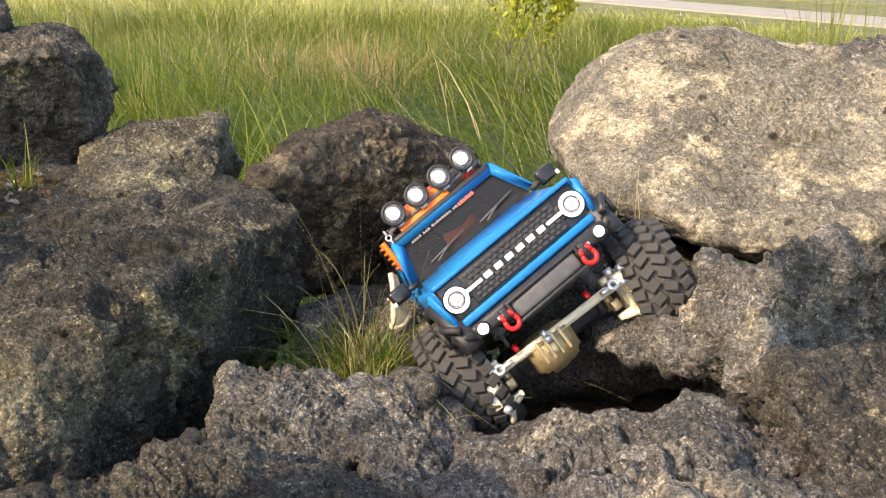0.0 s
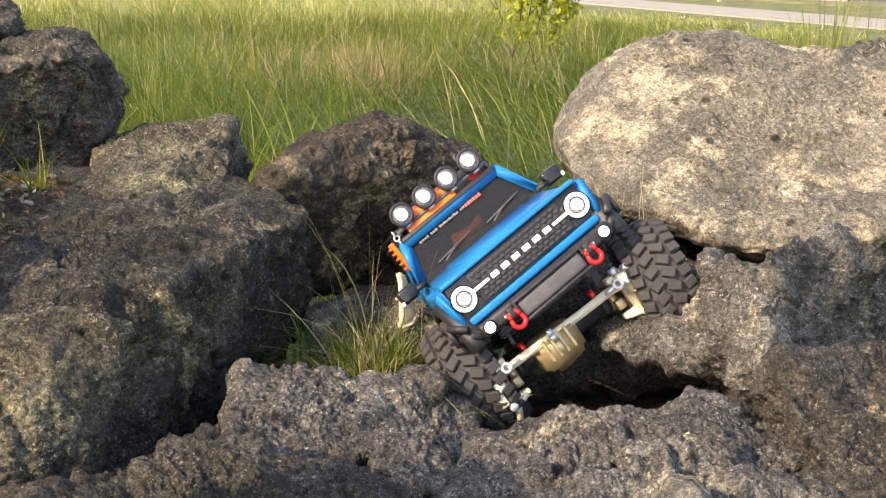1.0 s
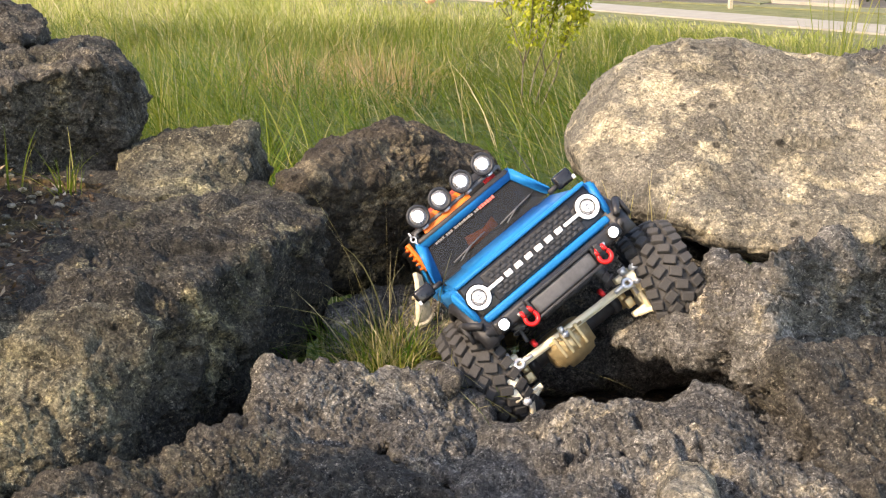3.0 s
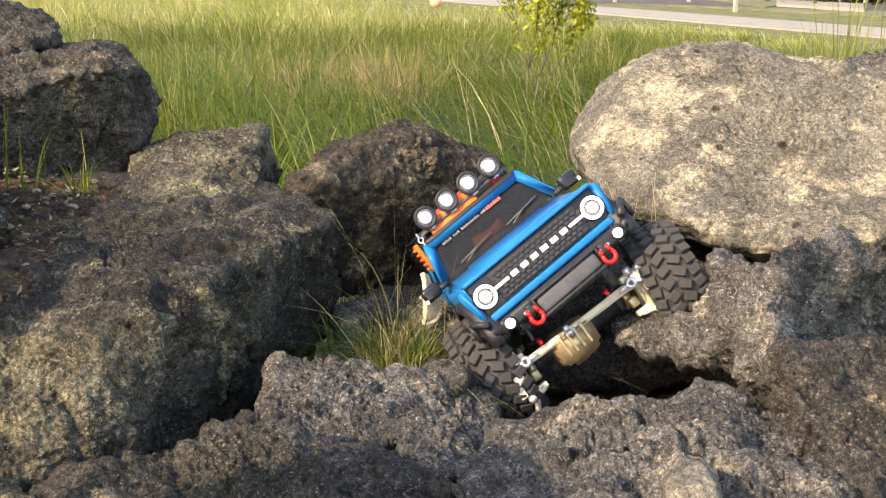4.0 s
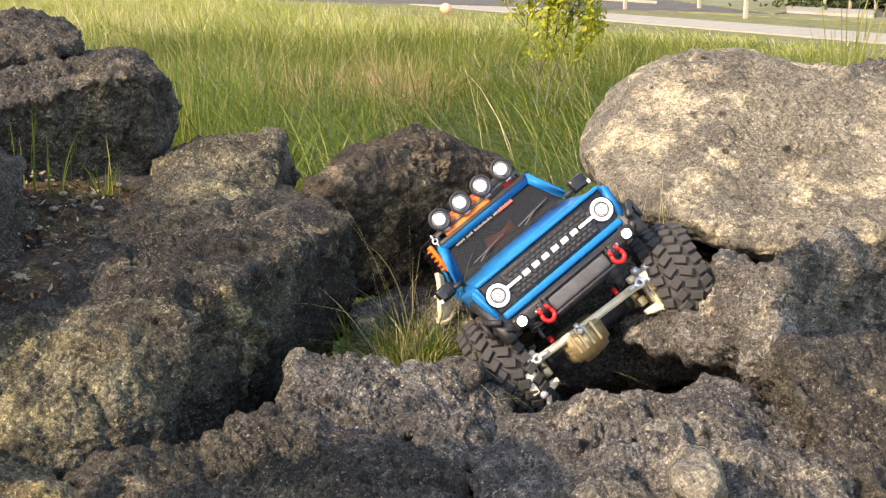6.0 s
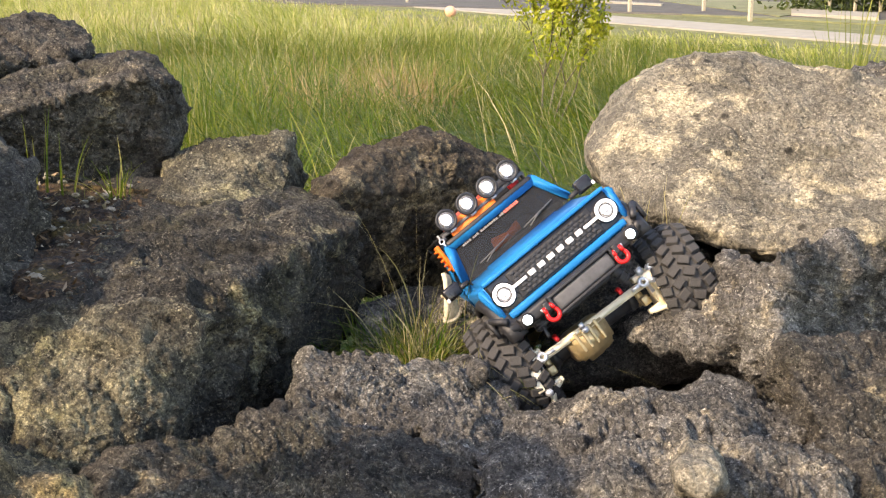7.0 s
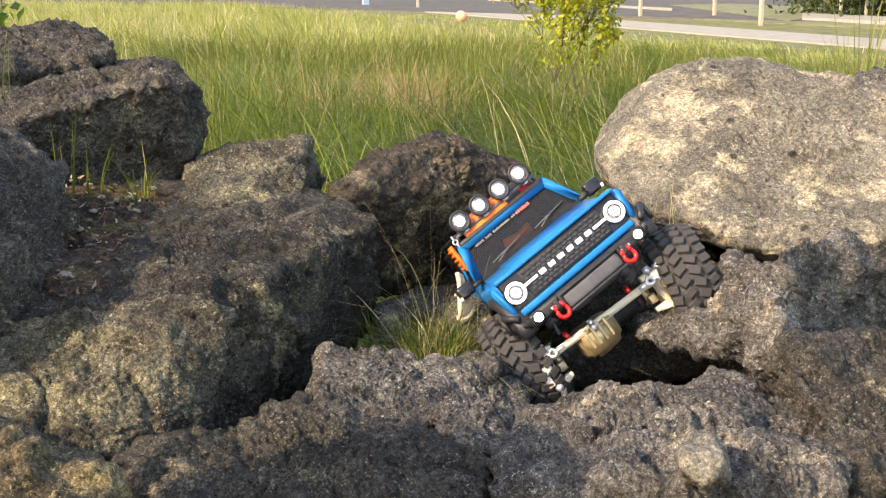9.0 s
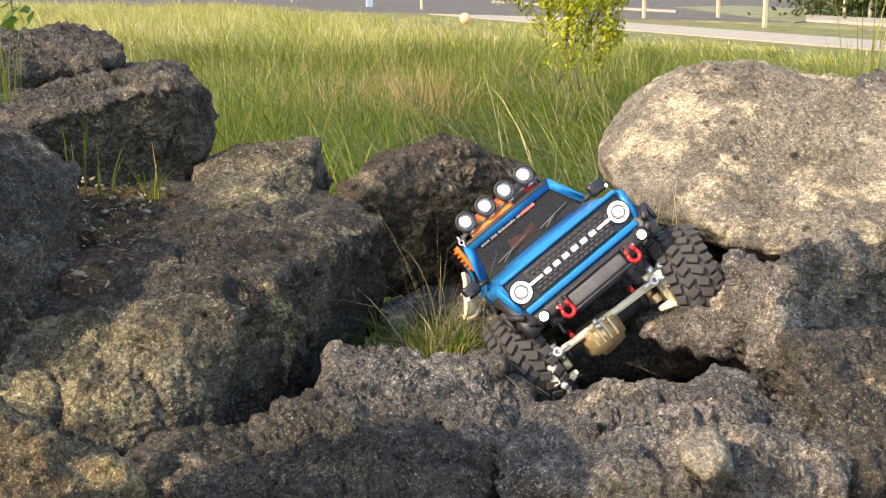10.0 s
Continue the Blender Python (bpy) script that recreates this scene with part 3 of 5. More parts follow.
boulder("boulder", "grey boulder behind the huge pale one", ROCK_GREY, [(    (0.749, 0.667, 0.715), [
        (-0.529, 0.238, 0.814, 0.1240),
        (-0.110, 0.111, 0.988, 0.0988),
        (0.305, -0.050, 0.951, 0.0916),
        (0.903, -0.400, 0.154, 0.1386),
        (-0.000, -0.170, -0.985, 0.0999),
        (-0.952, 0.292, -0.097, 0.1219),
        (-0.000, -0.974, 0.225, 0.1500),
        (0.000, 0.974, -0.225, 0.2500),
        (-0.141, -0.308, 0.941, 0.0763),
    ])])
boulder("boulder", "dark rough-faced boulder turned away from the sun", ROCK_GREY, [(    (0.526, 0.207, 0.516), [
        (0.687, -0.510, 0.519, 0.0782),
        (-0.712, 0.422, 0.561, 0.1023),
        (0.736, -0.671, 0.086, 0.0526),
        (-0.995, 0.098, 0.035, 0.1744),
        (0.498, -0.224, 0.838, 0.0943),
        (-0.574, 0.499, 0.649, 0.0783),
        (0.143, 0.186, 0.972, 0.0923),
        (-0.437, 0.574, 0.693, 0.0601),
        (-0.276, 0.598, 0.752, 0.0732),
        (0.947, 0.257, 0.193, 0.3943),
        (0.158, -0.919, -0.360, 0.2014),
        (0.630, -0.706, -0.322, 0.0604),
        (-0.095, 0.156, -0.983, 0.1717),
        (-0.029, -0.055, -0.998, 0.1326),
    ]), (    (0.433, -0.129, 0.498), [
        (0.333, -0.228, 0.915, 0.0536),
        (-0.166, 0.621, 0.766, 0.0843),
        (0.000, -0.494, 0.869, 0.0881),
        (-0.991, -0.070, -0.112, 0.0973),
        (0.538, -0.305, 0.786, 0.0761),
        (-0.000, 0.847, 0.532, 0.1417),
        (0.968, -0.000, 0.251, 0.1851),
        (0.000, -0.851, -0.526, 0.1544),
        (-0.112, -0.651, -0.751, 0.1281),
        (0.000, 0.000, -1.000, 0.0985),
    ], ROCK_DARK)], 7)
boulder("boulder", "sunlit grey rock shoulder under the tyre", ROCK_GREY, [(    (0.326, 0.015, 0.565), [
        (-0.727, -0.052, 0.685, 0.0479),
        (-0.799, 0.177, 0.574, 0.0496),
        (-0.415, 0.095, 0.905, 0.0639),
        (-0.385, 0.380, 0.841, 0.0695),
        (0.480, 0.196, 0.855, 0.0684),
        (0.048, 0.468, 0.882, 0.0776),
        (0.088, -0.546, 0.833, 0.0945),
        (-0.773, -0.178, 0.609, 0.0467),
        (0.906, -0.242, 0.347, 0.0528),
        (-0.887, -0.412, 0.207, 0.0562),
        (-0.846, -0.251, 0.470, 0.0493),
        (-0.846, -0.463, -0.265, 0.0616),
        (0.746, -0.616, -0.253, 0.1065),
        (-0.643, -0.337, -0.688, 0.0566),
        (-0.424, -0.275, -0.863, 0.0550),
        (-0.800, -0.431, -0.416, 0.0614),
        (-0.570, -0.264, -0.778, 0.0526),
        (-0.466, 0.024, -0.884, 0.0487),
        (0.307, 0.391, -0.868, 0.1143),
    ]), (    (0.265, 0.071, 0.539), [
        (-0.438, -0.021, 0.899, 0.0225),
        (-0.363, 0.183, 0.913, 0.0225),
        (-0.825, 0.188, 0.533, 0.0466),
        (-0.415, -0.319, 0.852, 0.0247),
        (-0.119, -0.350, 0.929, 0.0346),
        (0.715, -0.071, 0.695, 0.0422),
        (0.283, 0.402, 0.871, 0.0334),
        (-0.534, -0.501, 0.681, 0.0352),
        (-0.573, -0.612, 0.545, 0.0420),
        (-0.156, -0.239, -0.958, 0.0180),
        (-0.065, -0.142, -0.988, 0.0114),
    ])], 6, 80, 0.8)
boulder("boulder", "low grey rock with a ridged sunlit peak", ROCK_GREY, [(    (-0.105, -0.090, 0.501), [
        (-0.003, 0.092, 0.996, 0.0474),
        (-0.894, 0.245, 0.375, 0.0751),
        (0.128, -0.063, 0.990, 0.0399),
        (0.233, -0.289, 0.928, 0.0322),
        (-0.936, -0.179, 0.302, 0.0786),
        (-0.985, 0.008, 0.174, 0.0738),
        (0.086, -0.528, 0.845, 0.0404),
        (-0.241, 0.784, 0.572, 0.0561),
        (0.083, 0.766, 0.638, 0.0539),
        (-0.090, 0.857, 0.508, 0.0537),
        (0.504, -0.147, 0.851, 0.0409),
        (0.578, 0.362, 0.731, 0.0559),
        (0.677, 0.243, 0.695, 0.0554),
        (-0.995, -0.094, 0.026, 0.0745),
        (0.077, -0.789, 0.609, 0.0608),
        (-0.099, -0.985, -0.141, 0.0848),
        (-0.942, -0.202, -0.268, 0.0782),
        (0.165, -0.934, -0.315, 0.0836),
        (0.821, -0.301, -0.486, 0.0828),
        (0.505, -0.333, -0.796, 0.0651),
        (-0.013, 0.121, -0.993, 0.0726),
    ]), (    (-0.004, -0.060, 0.480), [
        (0.269, 0.114, 0.956, 0.0284),
        (-0.052, -0.223, 0.973, 0.0522),
        (0.163, 0.469, 0.868, 0.0363),
        (0.055, 0.669, 0.741, 0.0407),
        (-0.957, -0.261, -0.129, 0.0695),
        (0.415, -0.177, 0.892, 0.0236),
        (0.755, 0.348, 0.556, 0.0591),
        (0.990, 0.043, -0.131, 0.0746),
        (0.692, -0.721, 0.015, 0.0801),
        (0.755, -0.085, -0.650, 0.0712),
        (-0.545, -0.514, -0.663, 0.0618),
        (-0.614, -0.384, -0.690, 0.0508),
        (0.000, 0.053, -0.999, 0.0553),
    ]), (    (-0.004, -0.139, 0.483), [
        (0.230, -0.072, 0.970, 0.0182),
        (-0.559, 0.542, 0.627, 0.0416),
        (0.055, -0.225, 0.973, 0.0261),
        (-0.963, -0.198, -0.183, 0.0364),
        (0.380, 0.019, 0.925, 0.0192),
        (0.571, 0.414, 0.709, 0.0275),
        (-0.000, 0.858, 0.514, 0.0456),
        (0.910, 0.135, 0.391, 0.0340),
        (0.203, -0.306, -0.930, 0.0245),
        (-0.617, -0.386, -0.686, 0.0272),
        (0.000, -0.272, -0.962, 0.0197),
    ])], 7, 80, 0.7)
boulder("boulder", "dark sloping rock before the ridged one", ROCK_DARK, [(    (-0.149, -0.304, 0.490), [
        (0.106, -0.227, 0.968, 0.0376),
        (-0.638, 0.601, 0.481, 0.0964),
        (0.089, -0.410, 0.907, 0.0480),
        (-0.424, -0.838, 0.344, 0.1343),
        (-0.835, -0.547, -0.062, 0.1701),
        (-0.559, 0.738, 0.379, 0.0944),
        (0.240, 0.069, 0.968, 0.0562),
        (-0.141, 0.988, -0.065, 0.0821),
        (0.213, -0.090, 0.973, 0.0436),
        (0.167, 0.945, 0.281, 0.1007),
        (0.537, 0.703, 0.466, 0.1285),
        (0.977, -0.164, 0.134, 0.1623),
        (0.138, -0.634, 0.761, 0.0611),
        (0.158, -0.894, 0.419, 0.0769),
        (0.970, -0.240, 0.025, 0.1649),
        (0.020, -0.104, -0.994, 0.1026),
    ]), (    (-0.197, -0.247, 0.523), [
        (-0.442, -0.682, 0.583, 0.0335),
        (-0.691, 0.617, 0.378, 0.0106),
        (-0.797, -0.345, -0.495, 0.0126),
        (0.393, -0.542, 0.743, 0.0255),
        (-0.401, 0.757, 0.516, 0.0090),
        (0.666, -0.469, 0.580, 0.0200),
        (0.892, 0.052, 0.448, 0.0117),
        (-0.000, 0.831, 0.557, 0.0091),
        (0.919, -0.382, 0.097, 0.0111),
        (0.000, -0.591, -0.807, 0.0154),
    ])], 7)
boulder("boulder", "rough grey rock with a knobbly crest", ROCK_GREY, [(    (0.171, -0.196, 0.502), [
        (-0.535, 0.134, 0.834, 0.0761),
        (-0.689, 0.441, 0.575, 0.1005),
        (-0.953, 0.065, -0.294, 0.1490),
        (-0.175, 0.299, 0.938, 0.0437),
        (-0.418, 0.577, 0.702, 0.0773),
        (-0.118, -0.006, 0.993, 0.0271),
        (-0.209, 0.669, 0.713, 0.0645),
        (0.010, 0.864, 0.503, 0.0868),
        (0.051, -0.115, 0.992, 0.0359),
        (0.349, 0.700, 0.623, 0.1136),
        (0.467, -0.227, 0.855, 0.0759),
        (0.678, 0.437, 0.592, 0.1366),
        (0.968, -0.125, 0.219, 0.1370),
        (0.835, -0.453, -0.312, 0.1088),
        (-0.161, -0.705, 0.691, 0.1329),
        (-0.228, -0.858, 0.460, 0.1649),
        (-0.883, 0.000, -0.470, 0.1454),
        (0.508, -0.435, -0.743, 0.0883),
        (0.000, 0.000, -1.000, 0.0820),
    ]), (    (0.323, -0.160, 0.491), [
        (-0.023, -0.003, 1.000, 0.0310),
        (0.240, 0.579, 0.779, 0.0380),
        (-0.624, 0.286, 0.727, 0.0398),
        (-0.000, 0.714, 0.700, 0.0430),
        (0.694, -0.302, 0.654, 0.0392),
        (0.955, -0.010, 0.295, 0.0388),
        (0.214, -0.276, 0.937, 0.0336),
        (0.097, -0.191, 0.977, 0.0321),
        (0.892, -0.330, 0.308, 0.0385),
        (0.985, -0.148, 0.086, 0.0360),
        (0.404, -0.764, 0.503, 0.0543),
        (-0.926, -0.287, -0.245, 0.0481),
        (-0.743, -0.371, -0.557, 0.0414),
        (0.000, 0.000, -1.000, 0.0508),
    ]), (    (0.284, -0.295, 0.485), [
        (-0.002, 0.004, 1.000, 0.0433),
        (-0.543, 0.473, 0.694, 0.0483),
        (0.098, -0.204, 0.974, 0.0394),
        (0.040, -0.318, 0.947, 0.0410),
        (-0.936, 0.064, 0.347, 0.0503),
        (-0.090, 0.734, 0.673, 0.0452),
        (0.404, 0.586, 0.702, 0.0550),
        (0.976, -0.089, 0.200, 0.0569),
        (0.057, -0.942, 0.330, 0.0538),
        (0.982, -0.186, 0.013, 0.0567),
        (0.149, -0.967, 0.208, 0.0562),
        (0.000, 0.124, -0.992, 0.0564),
    ])], 7, 80, 0.9, [((0.094, -0.309, 0.535), (0.316, -0.398, -0.861), 0.074, 0.016), ((0.233, -0.281, 0.564), (0.170, -0.390, -0.905), 0.055, 0.020), ((0.127, -0.302, 0.542), (0.109, -0.395, -0.912), 0.048, 0.012)])
boulder("boulder", "pale cream knob of stone on the rough grey rock", ROCK_PALE, [(    (0.205, -0.351, 0.530), [
        (-0.816, 0.361, 0.452, 0.0216),
        (-0.063, 0.398, 0.915, 0.0277),
        (0.791, 0.076, 0.607, 0.0232),
        (0.974, -0.163, 0.158, 0.0188),
        (0.510, -0.461, -0.726, 0.0188),
        (-0.553, -0.255, -0.793, 0.0165),
        (-0.947, 0.047, -0.318, 0.0167),
        (-0.000, -0.974, 0.225, 0.1200),
        (0.000, 0.974, -0.225, 0.1000),
        (-0.253, 0.028, 0.967, 0.0568),
        (0.874, -0.362, 0.325, 0.0493),
    ])], 6, 60, 0.4)
boulder("boulder", "shaded undercut rock at the back of the cavity", ROCK_GREY, [(    (0.310, 0.440, 0.300), [
        (-0.577, 0.294, 0.762, 0.1702),
        (-0.050, 0.313, 0.949, 0.1045),
        (0.050, 0.296, 0.954, 0.1064),
        (0.934, -0.173, 0.314, 0.2072),
        (-0.000, -0.408, -0.913, 0.0866),
        (-0.999, 0.039, -0.009, 0.2205),
        (-0.000, -0.974, 0.225, 0.3200),
        (0.000, 0.974, -0.225, 0.1800),
        (-0.051, -0.742, -0.669, 0.0548),
    ])], 6)
boulder("boulder", "dark rock wedged in the gap under the pale boulder", ROCK_GREY, [(    (0.271, 0.322, 0.509), [
        (-0.739, 0.203, 0.642, 0.1579),
        (-0.243, 0.208, 0.948, 0.1508),
        (0.527, 0.081, 0.846, 0.0996),
        (0.187, 0.178, 0.966, 0.0906),
        (0.969, -0.245, 0.031, 0.1429),
        (0.058, -0.337, -0.940, 0.1098),
        (-0.996, 0.088, 0.022, 0.1393),
        (-0.000, -0.974, 0.225, 0.1400),
        (0.000, 0.974, -0.225, 0.2400),
        (-0.126, -0.705, 0.698, 0.0740),
    ])], 5)
boulder("boulder", "small pale rock beside the tyre", ROCK_GREY, [(    (0.014, -0.006, 0.510), [
        (0.797, -0.212, -0.565, 0.0106),
        (0.737, -0.235, -0.633, 0.0110),
        (0.315, 0.299, 0.901, 0.0106),
        (1.000, -0.030, 0.007, 0.0275),
        (0.878, -0.186, -0.442, 0.0297),
        (0.223, -0.343, -0.913, 0.0326),
        (-0.705, -0.241, -0.667, 0.0237),
        (-0.000, -0.974, 0.225, 0.0700),
        (0.000, 0.974, -0.225, 0.0600),
        (-0.630, -0.162, 0.759, 0.0096),
    ])], 5, 40, 0.35)
boulder("boulder", "flat grey rock lying in the grassy hollow", ROCK_GREY, [(    (-0.049, 0.209, 0.507), [
        (-0.360, 0.226, 0.905, 0.0472),
        (-0.066, 0.256, 0.964, 0.0428),
        (0.949, 0.067, 0.309, 0.0830),
        (0.992, -0.059, -0.113, 0.0868),
        (-0.000, -0.324, -0.946, 0.0633),
        (-0.997, -0.080, 0.019, 0.0793),
        (-0.000, -0.974, 0.225, 0.0900),
        (0.000, 0.974, -0.225, 0.1500),
        (-0.126, -0.184, 0.975, 0.0178),
    ])], 6, 60, 0.6)
# Added out of view to cast shade on the front rocks.
boulder("boulder", "unseen tall grey boulder, added to shade the front rocks", ROCK_GREY, [((-0.545, -0.815, 0.62), [
        (1.0, 0.0, 0.1, 0.115), (-1.0, 0.1, 0.1, 0.10), (0.0, 1.0, 0.1, 0.155), (0.0, -1.0, 0.2, 0.16),
        (0.1, 0.0, 1.0, 0.41), (0.0, 0.1, -1.0, 0.32), (0.6, -0.5, 0.6, 0.32), (-0.6, 0.4, 0.7, 0.34)])], 5)
soil = boulder("soil", "dark brown soil and leaf litter in a hollow between rocks", SOIL, [(    (-0.500, 0.204, 0.603), [
        (-0.650, -0.119, 0.750, 0.0989),
        (-0.165, 0.094, 0.982, 0.0999),
        (0.307, 0.211, 0.928, 0.1428),
        (0.784, 0.090, -0.614, 0.0549),
        (0.761, 0.079, -0.643, 0.0505),
        (0.757, 0.076, -0.649, 0.0502),
        (0.529, -0.051, -0.847, 0.0605),
        (-0.843, -0.420, -0.336, 0.0954),
        (-0.926, -0.376, -0.032, 0.0885),
        (-0.000, -0.974, 0.225, 0.3300),
        (0.000, 0.974, -0.225, 0.0800),
        (0.079, -0.109, 0.991, 0.0676),
    ])], 6, 30, 0.55)
tagged(soil, category="soil", kind="stuff")

# ---- meadow ----
def path_edge(y):
    """Where the near edge of the footpath runs, across, at a distance y."""
    return 0.94 + (30.5 - y) * 0.332


def blades(n, spread, y0, y1, height, width, segs, seed, tuft=0.08, per=14, lean=0.7, base=None, droop=0.35):
    """Arrays of curved, tapering grass blades in tufts between two distances; the strip widens with distance."""
    r = np.random.RandomState(seed)
    m = max(1, n // per)
    cy = y0 + (y1 - y0) * r.rand(m) ** 0.85
    cx = (2 * r.rand(m) - 1) * spread * (cy + 2.0) / (y1 + 2.0)
    pick = r.randint(0, m, n)
    off = r.normal(size=(n, 2)) * tuft * (0.4 + 0.9 * r.rand(m))[pick][:, None]
    x, y = cx[pick] + off[:, 0], cy[pick] + off[:, 1]
    z3 = np.zeros(n)
    patch = perlin(np.stack([x * 0.55, y * 0.4, z3 + 3], axis=1))
    h = height * (0.5 + 0.6 * r.rand(n)) * (0.65 + 0.7 * r.rand(m))[pick] * np.clip(1 + 0.9 * patch, 0.5, 1.5)
    if base is None:
        reach = 0.95 / (0.95 - np.minimum(h, 0.6))
        far_y, far_x = (y + 1.3) * reach - 1.3, x * reach
        ok = (far_x < path_edge(far_y) + 0.55 * r.rand(n) ** 2) & ((y > 0.62) | (np.abs(x) > 1.1))
        x, y, h, off, pick, patch = x[ok], y[ok], h[ok], off[ok], pick[ok], patch[ok]
        n = len(x)
        foot_z = ground_height(x, y)
    else:
        foot_z = np.full(n, base)
    z3 = np.zeros(n)
    out = off / (np.linalg.norm(off, axis=1)[:, None] + 1e-6)
    turn = r.rand(n) * 6.283
    sweep = np.stack([perlin(np.stack([x * 0.8, y * 0.8, z3 + 5.5], axis=1)) - 0.18, perlin(np.stack([x * 0.8, y * 0.8, z3 + 9.5], axis=1))], axis=1)
    if base is not None:
        sweep = 0 * sweep
    bend = (0.55 * out + 0.45 * np.stack([np.cos(turn), np.sin(turn)], axis=1)) * (lean * (0.15 + r.rand(n)))[:, None] + 1.1 * lean * sweep
    face = r.rand(n) * 6.283
    wv = np.stack([np.cos(face), np.sin(face), z3], axis=1) * (width * (0.5 + 0.9 * r.rand(n)))[:, None]
    foot = np.stack([x, y, foot_z - 0.01], axis=1)
    size = np.linalg.norm(bend, axis=1)
    rows = []
    for q in np.linspace(0, 1, segs + 1):
        c = foot + np.stack([bend[:, 0] * h * q ** 1.8, bend[:, 1] * h * q ** 1.8, h * (q - droop * size * q ** 2.6)], axis=1)
        w = wv * (0.25 + 0.75 * (1 - q) ** 0.8) if q < 1 else wv * 0.05
        rows += [c - w / 2, c + w / 2]
    v = np.stack(rows, axis=1)
    o = (np.arange(n) * len(rows))[:, None, None]
    q = np.array([[2 * i, 2 * i + 1, 2 * i + 3, 2 * i + 2] for i in range(segs)])[None]
    return v.reshape(-1, 3), (o + q).reshape(-1, 4)


def grass_field(name, label, material, sets):
    vs, fs, n = [], [], 0
    for s in sets:
        v, f = blades(**s)
        vs.append(v), fs.append(f + n)
        n += len(v)
    ob = arrays(name, np.concatenate(vs), np.concatenate(fs), material, smooth=True)
    return tagged(ob, label, "grass", kind="stuff")


grass_field("near_grass", "lush green grass drooping in tufts behind the rocks", NEAR_GRASS, [
    dict(n=9000, spread=1.9, y0=0.70, y1=2.6, height=0.42, width=0.0045, segs=6, seed=1, tuft=0.06, per=34, lean=2.3, droop=0.42),
    dict(n=13000, spread=2.7, y0=2.3, y1=4.6, height=0.46, width=0.0060, segs=6, seed=6, tuft=0.08, per=44, lean=2.3, droop=0.42),
    dict(n=12000, spread=3.8, y0=4.2, y1=7.0, height=0.46, width=0.0072, segs=5, seed=9, tuft=0.10, per=40, lean=2.0, droop=0.42),
])
grass_field("meadow_grass", "tall green and straw-coloured meadow grass, bent in tufts", GRASS, [
    dict(n=5000, spread=2.8, y0=2.2, y1=5.0, height=0.44, width=0.0045, segs=6, seed=2, tuft=0.08, per=26, lean=1.9),
    dict(n=9000, spread=4.2, y0=5.0, y1=8.0, height=0.44, width=0.0065, segs=5, seed=7, tuft=0.10, per=26, lean=1.8),
    dict(n=30000, spread=6.4, y0=7.0, y1=15.0, height=0.42, width=0.0085, segs=4, seed=3, tuft=0.14, per=26, lean=1.6),
])
grass_field("arching_grass", "bright green blades arching over behind the rocks", GRASS, [
    dict(n=2600, spread=1.7, y0=0.75, y1=2.0, height=0.46, width=0.0062, segs=8, seed=21, tuft=0.05, per=40, lean=2.7, droop=0.45),
    dict(n=4200, spread=2.6, y0=2.0, y1=4.2, height=0.48, width=0.0068, segs=7, seed=22, tuft=0.07, per=40, lean=2.6, droop=0.45),
])
grass_field("fine_grass", "fine curling grass filling the meadow between the tufts", NEAR_GRASS, [
    dict(n=14000, spread=3.2, y0=1.6, y1=5.0, height=0.30, width=0.0038, segs=4, seed=51, tuft=0.09, per=30, lean=3.0, droop=0.42),
    dict(n=16000, spread=5.2, y0=5.0, y1=10.0, height=0.34, width=0.0055, segs=3, seed=52, tuft=0.12, per=30, lean=2.6, droop=0.42),
])
grass_field("far_grass", "pale yellow-green grass towards the road", FAR_GRASS, [
    dict(n=26000, spread=12.0, y0=7.0, y1=34.0, height=0.12, width=0.018, segs=3, seed=8, tuft=0.3, per=30, lean=1.0),
    dict(n=36000, spread=20.0, y0=12.0, y1=48.0, height=0.44, width=0.018, segs=3, seed=4, tuft=0.3, per=24, lean=1.2),
])
grass_field("short_grass", "short green grass round the rock pile", NEAR_GRASS, [
    dict(n=26000, spread=9.0, y0=1.2, y1=9.0, height=0.16, width=0.008, segs=3, seed=31, tuft=0.12, per=20, lean=1.2),
])
grass_field("seed_grass", "thin dry seed stalks standing among the green grass", STRAW, [
    dict(n=450, spread=2.0, y0=0.9, y1=3.5, height=0.46, width=0.0022, segs=6, seed=11, tuft=0.12, per=8, lean=0.8),
    dict(n=3600, spread=6.0, y0=3.0, y1=14.0, height=0.50, width=0.0045, segs=4, seed=12, tuft=0.25, per=14, lean=0.6),
    dict(n=9000, spread=20.0, y0=12.0, y1=46.0, height=0.44, width=0.014, segs=3, seed=13, tuft=0.5, per=14, lean=0.6),
])

# ---- the model truck (sizes in millimetres; x across, -y forward, z up) ----
def mm(*v):
    return Vector(v) / 1000


def box(bm, c, s, bevel=0.0, turn=None, taper=1.0):
    """A bevelled box; taper narrows its top across."""
    m = Matrix.Translation(mm(*c)) @ (turn or Matrix()) @ Matrix.Diagonal((*mm(*s), 1))
    made = bmesh.ops.create_cube(bm, size=1)["verts"]
    for v in made:
        if v.co.z > 0:
            v.co.x *= taper
    bmesh.ops.transform(bm, matrix=m, verts=made)
    if bevel:
        edges = {e for v in made for e in v.link_edges}
        bmesh.ops.bevel(bm, geom=list(edges), offset=bevel / 1000, segments=2, profile=0.6, affect="EDGES", clamp_overlap=True)
    return bm


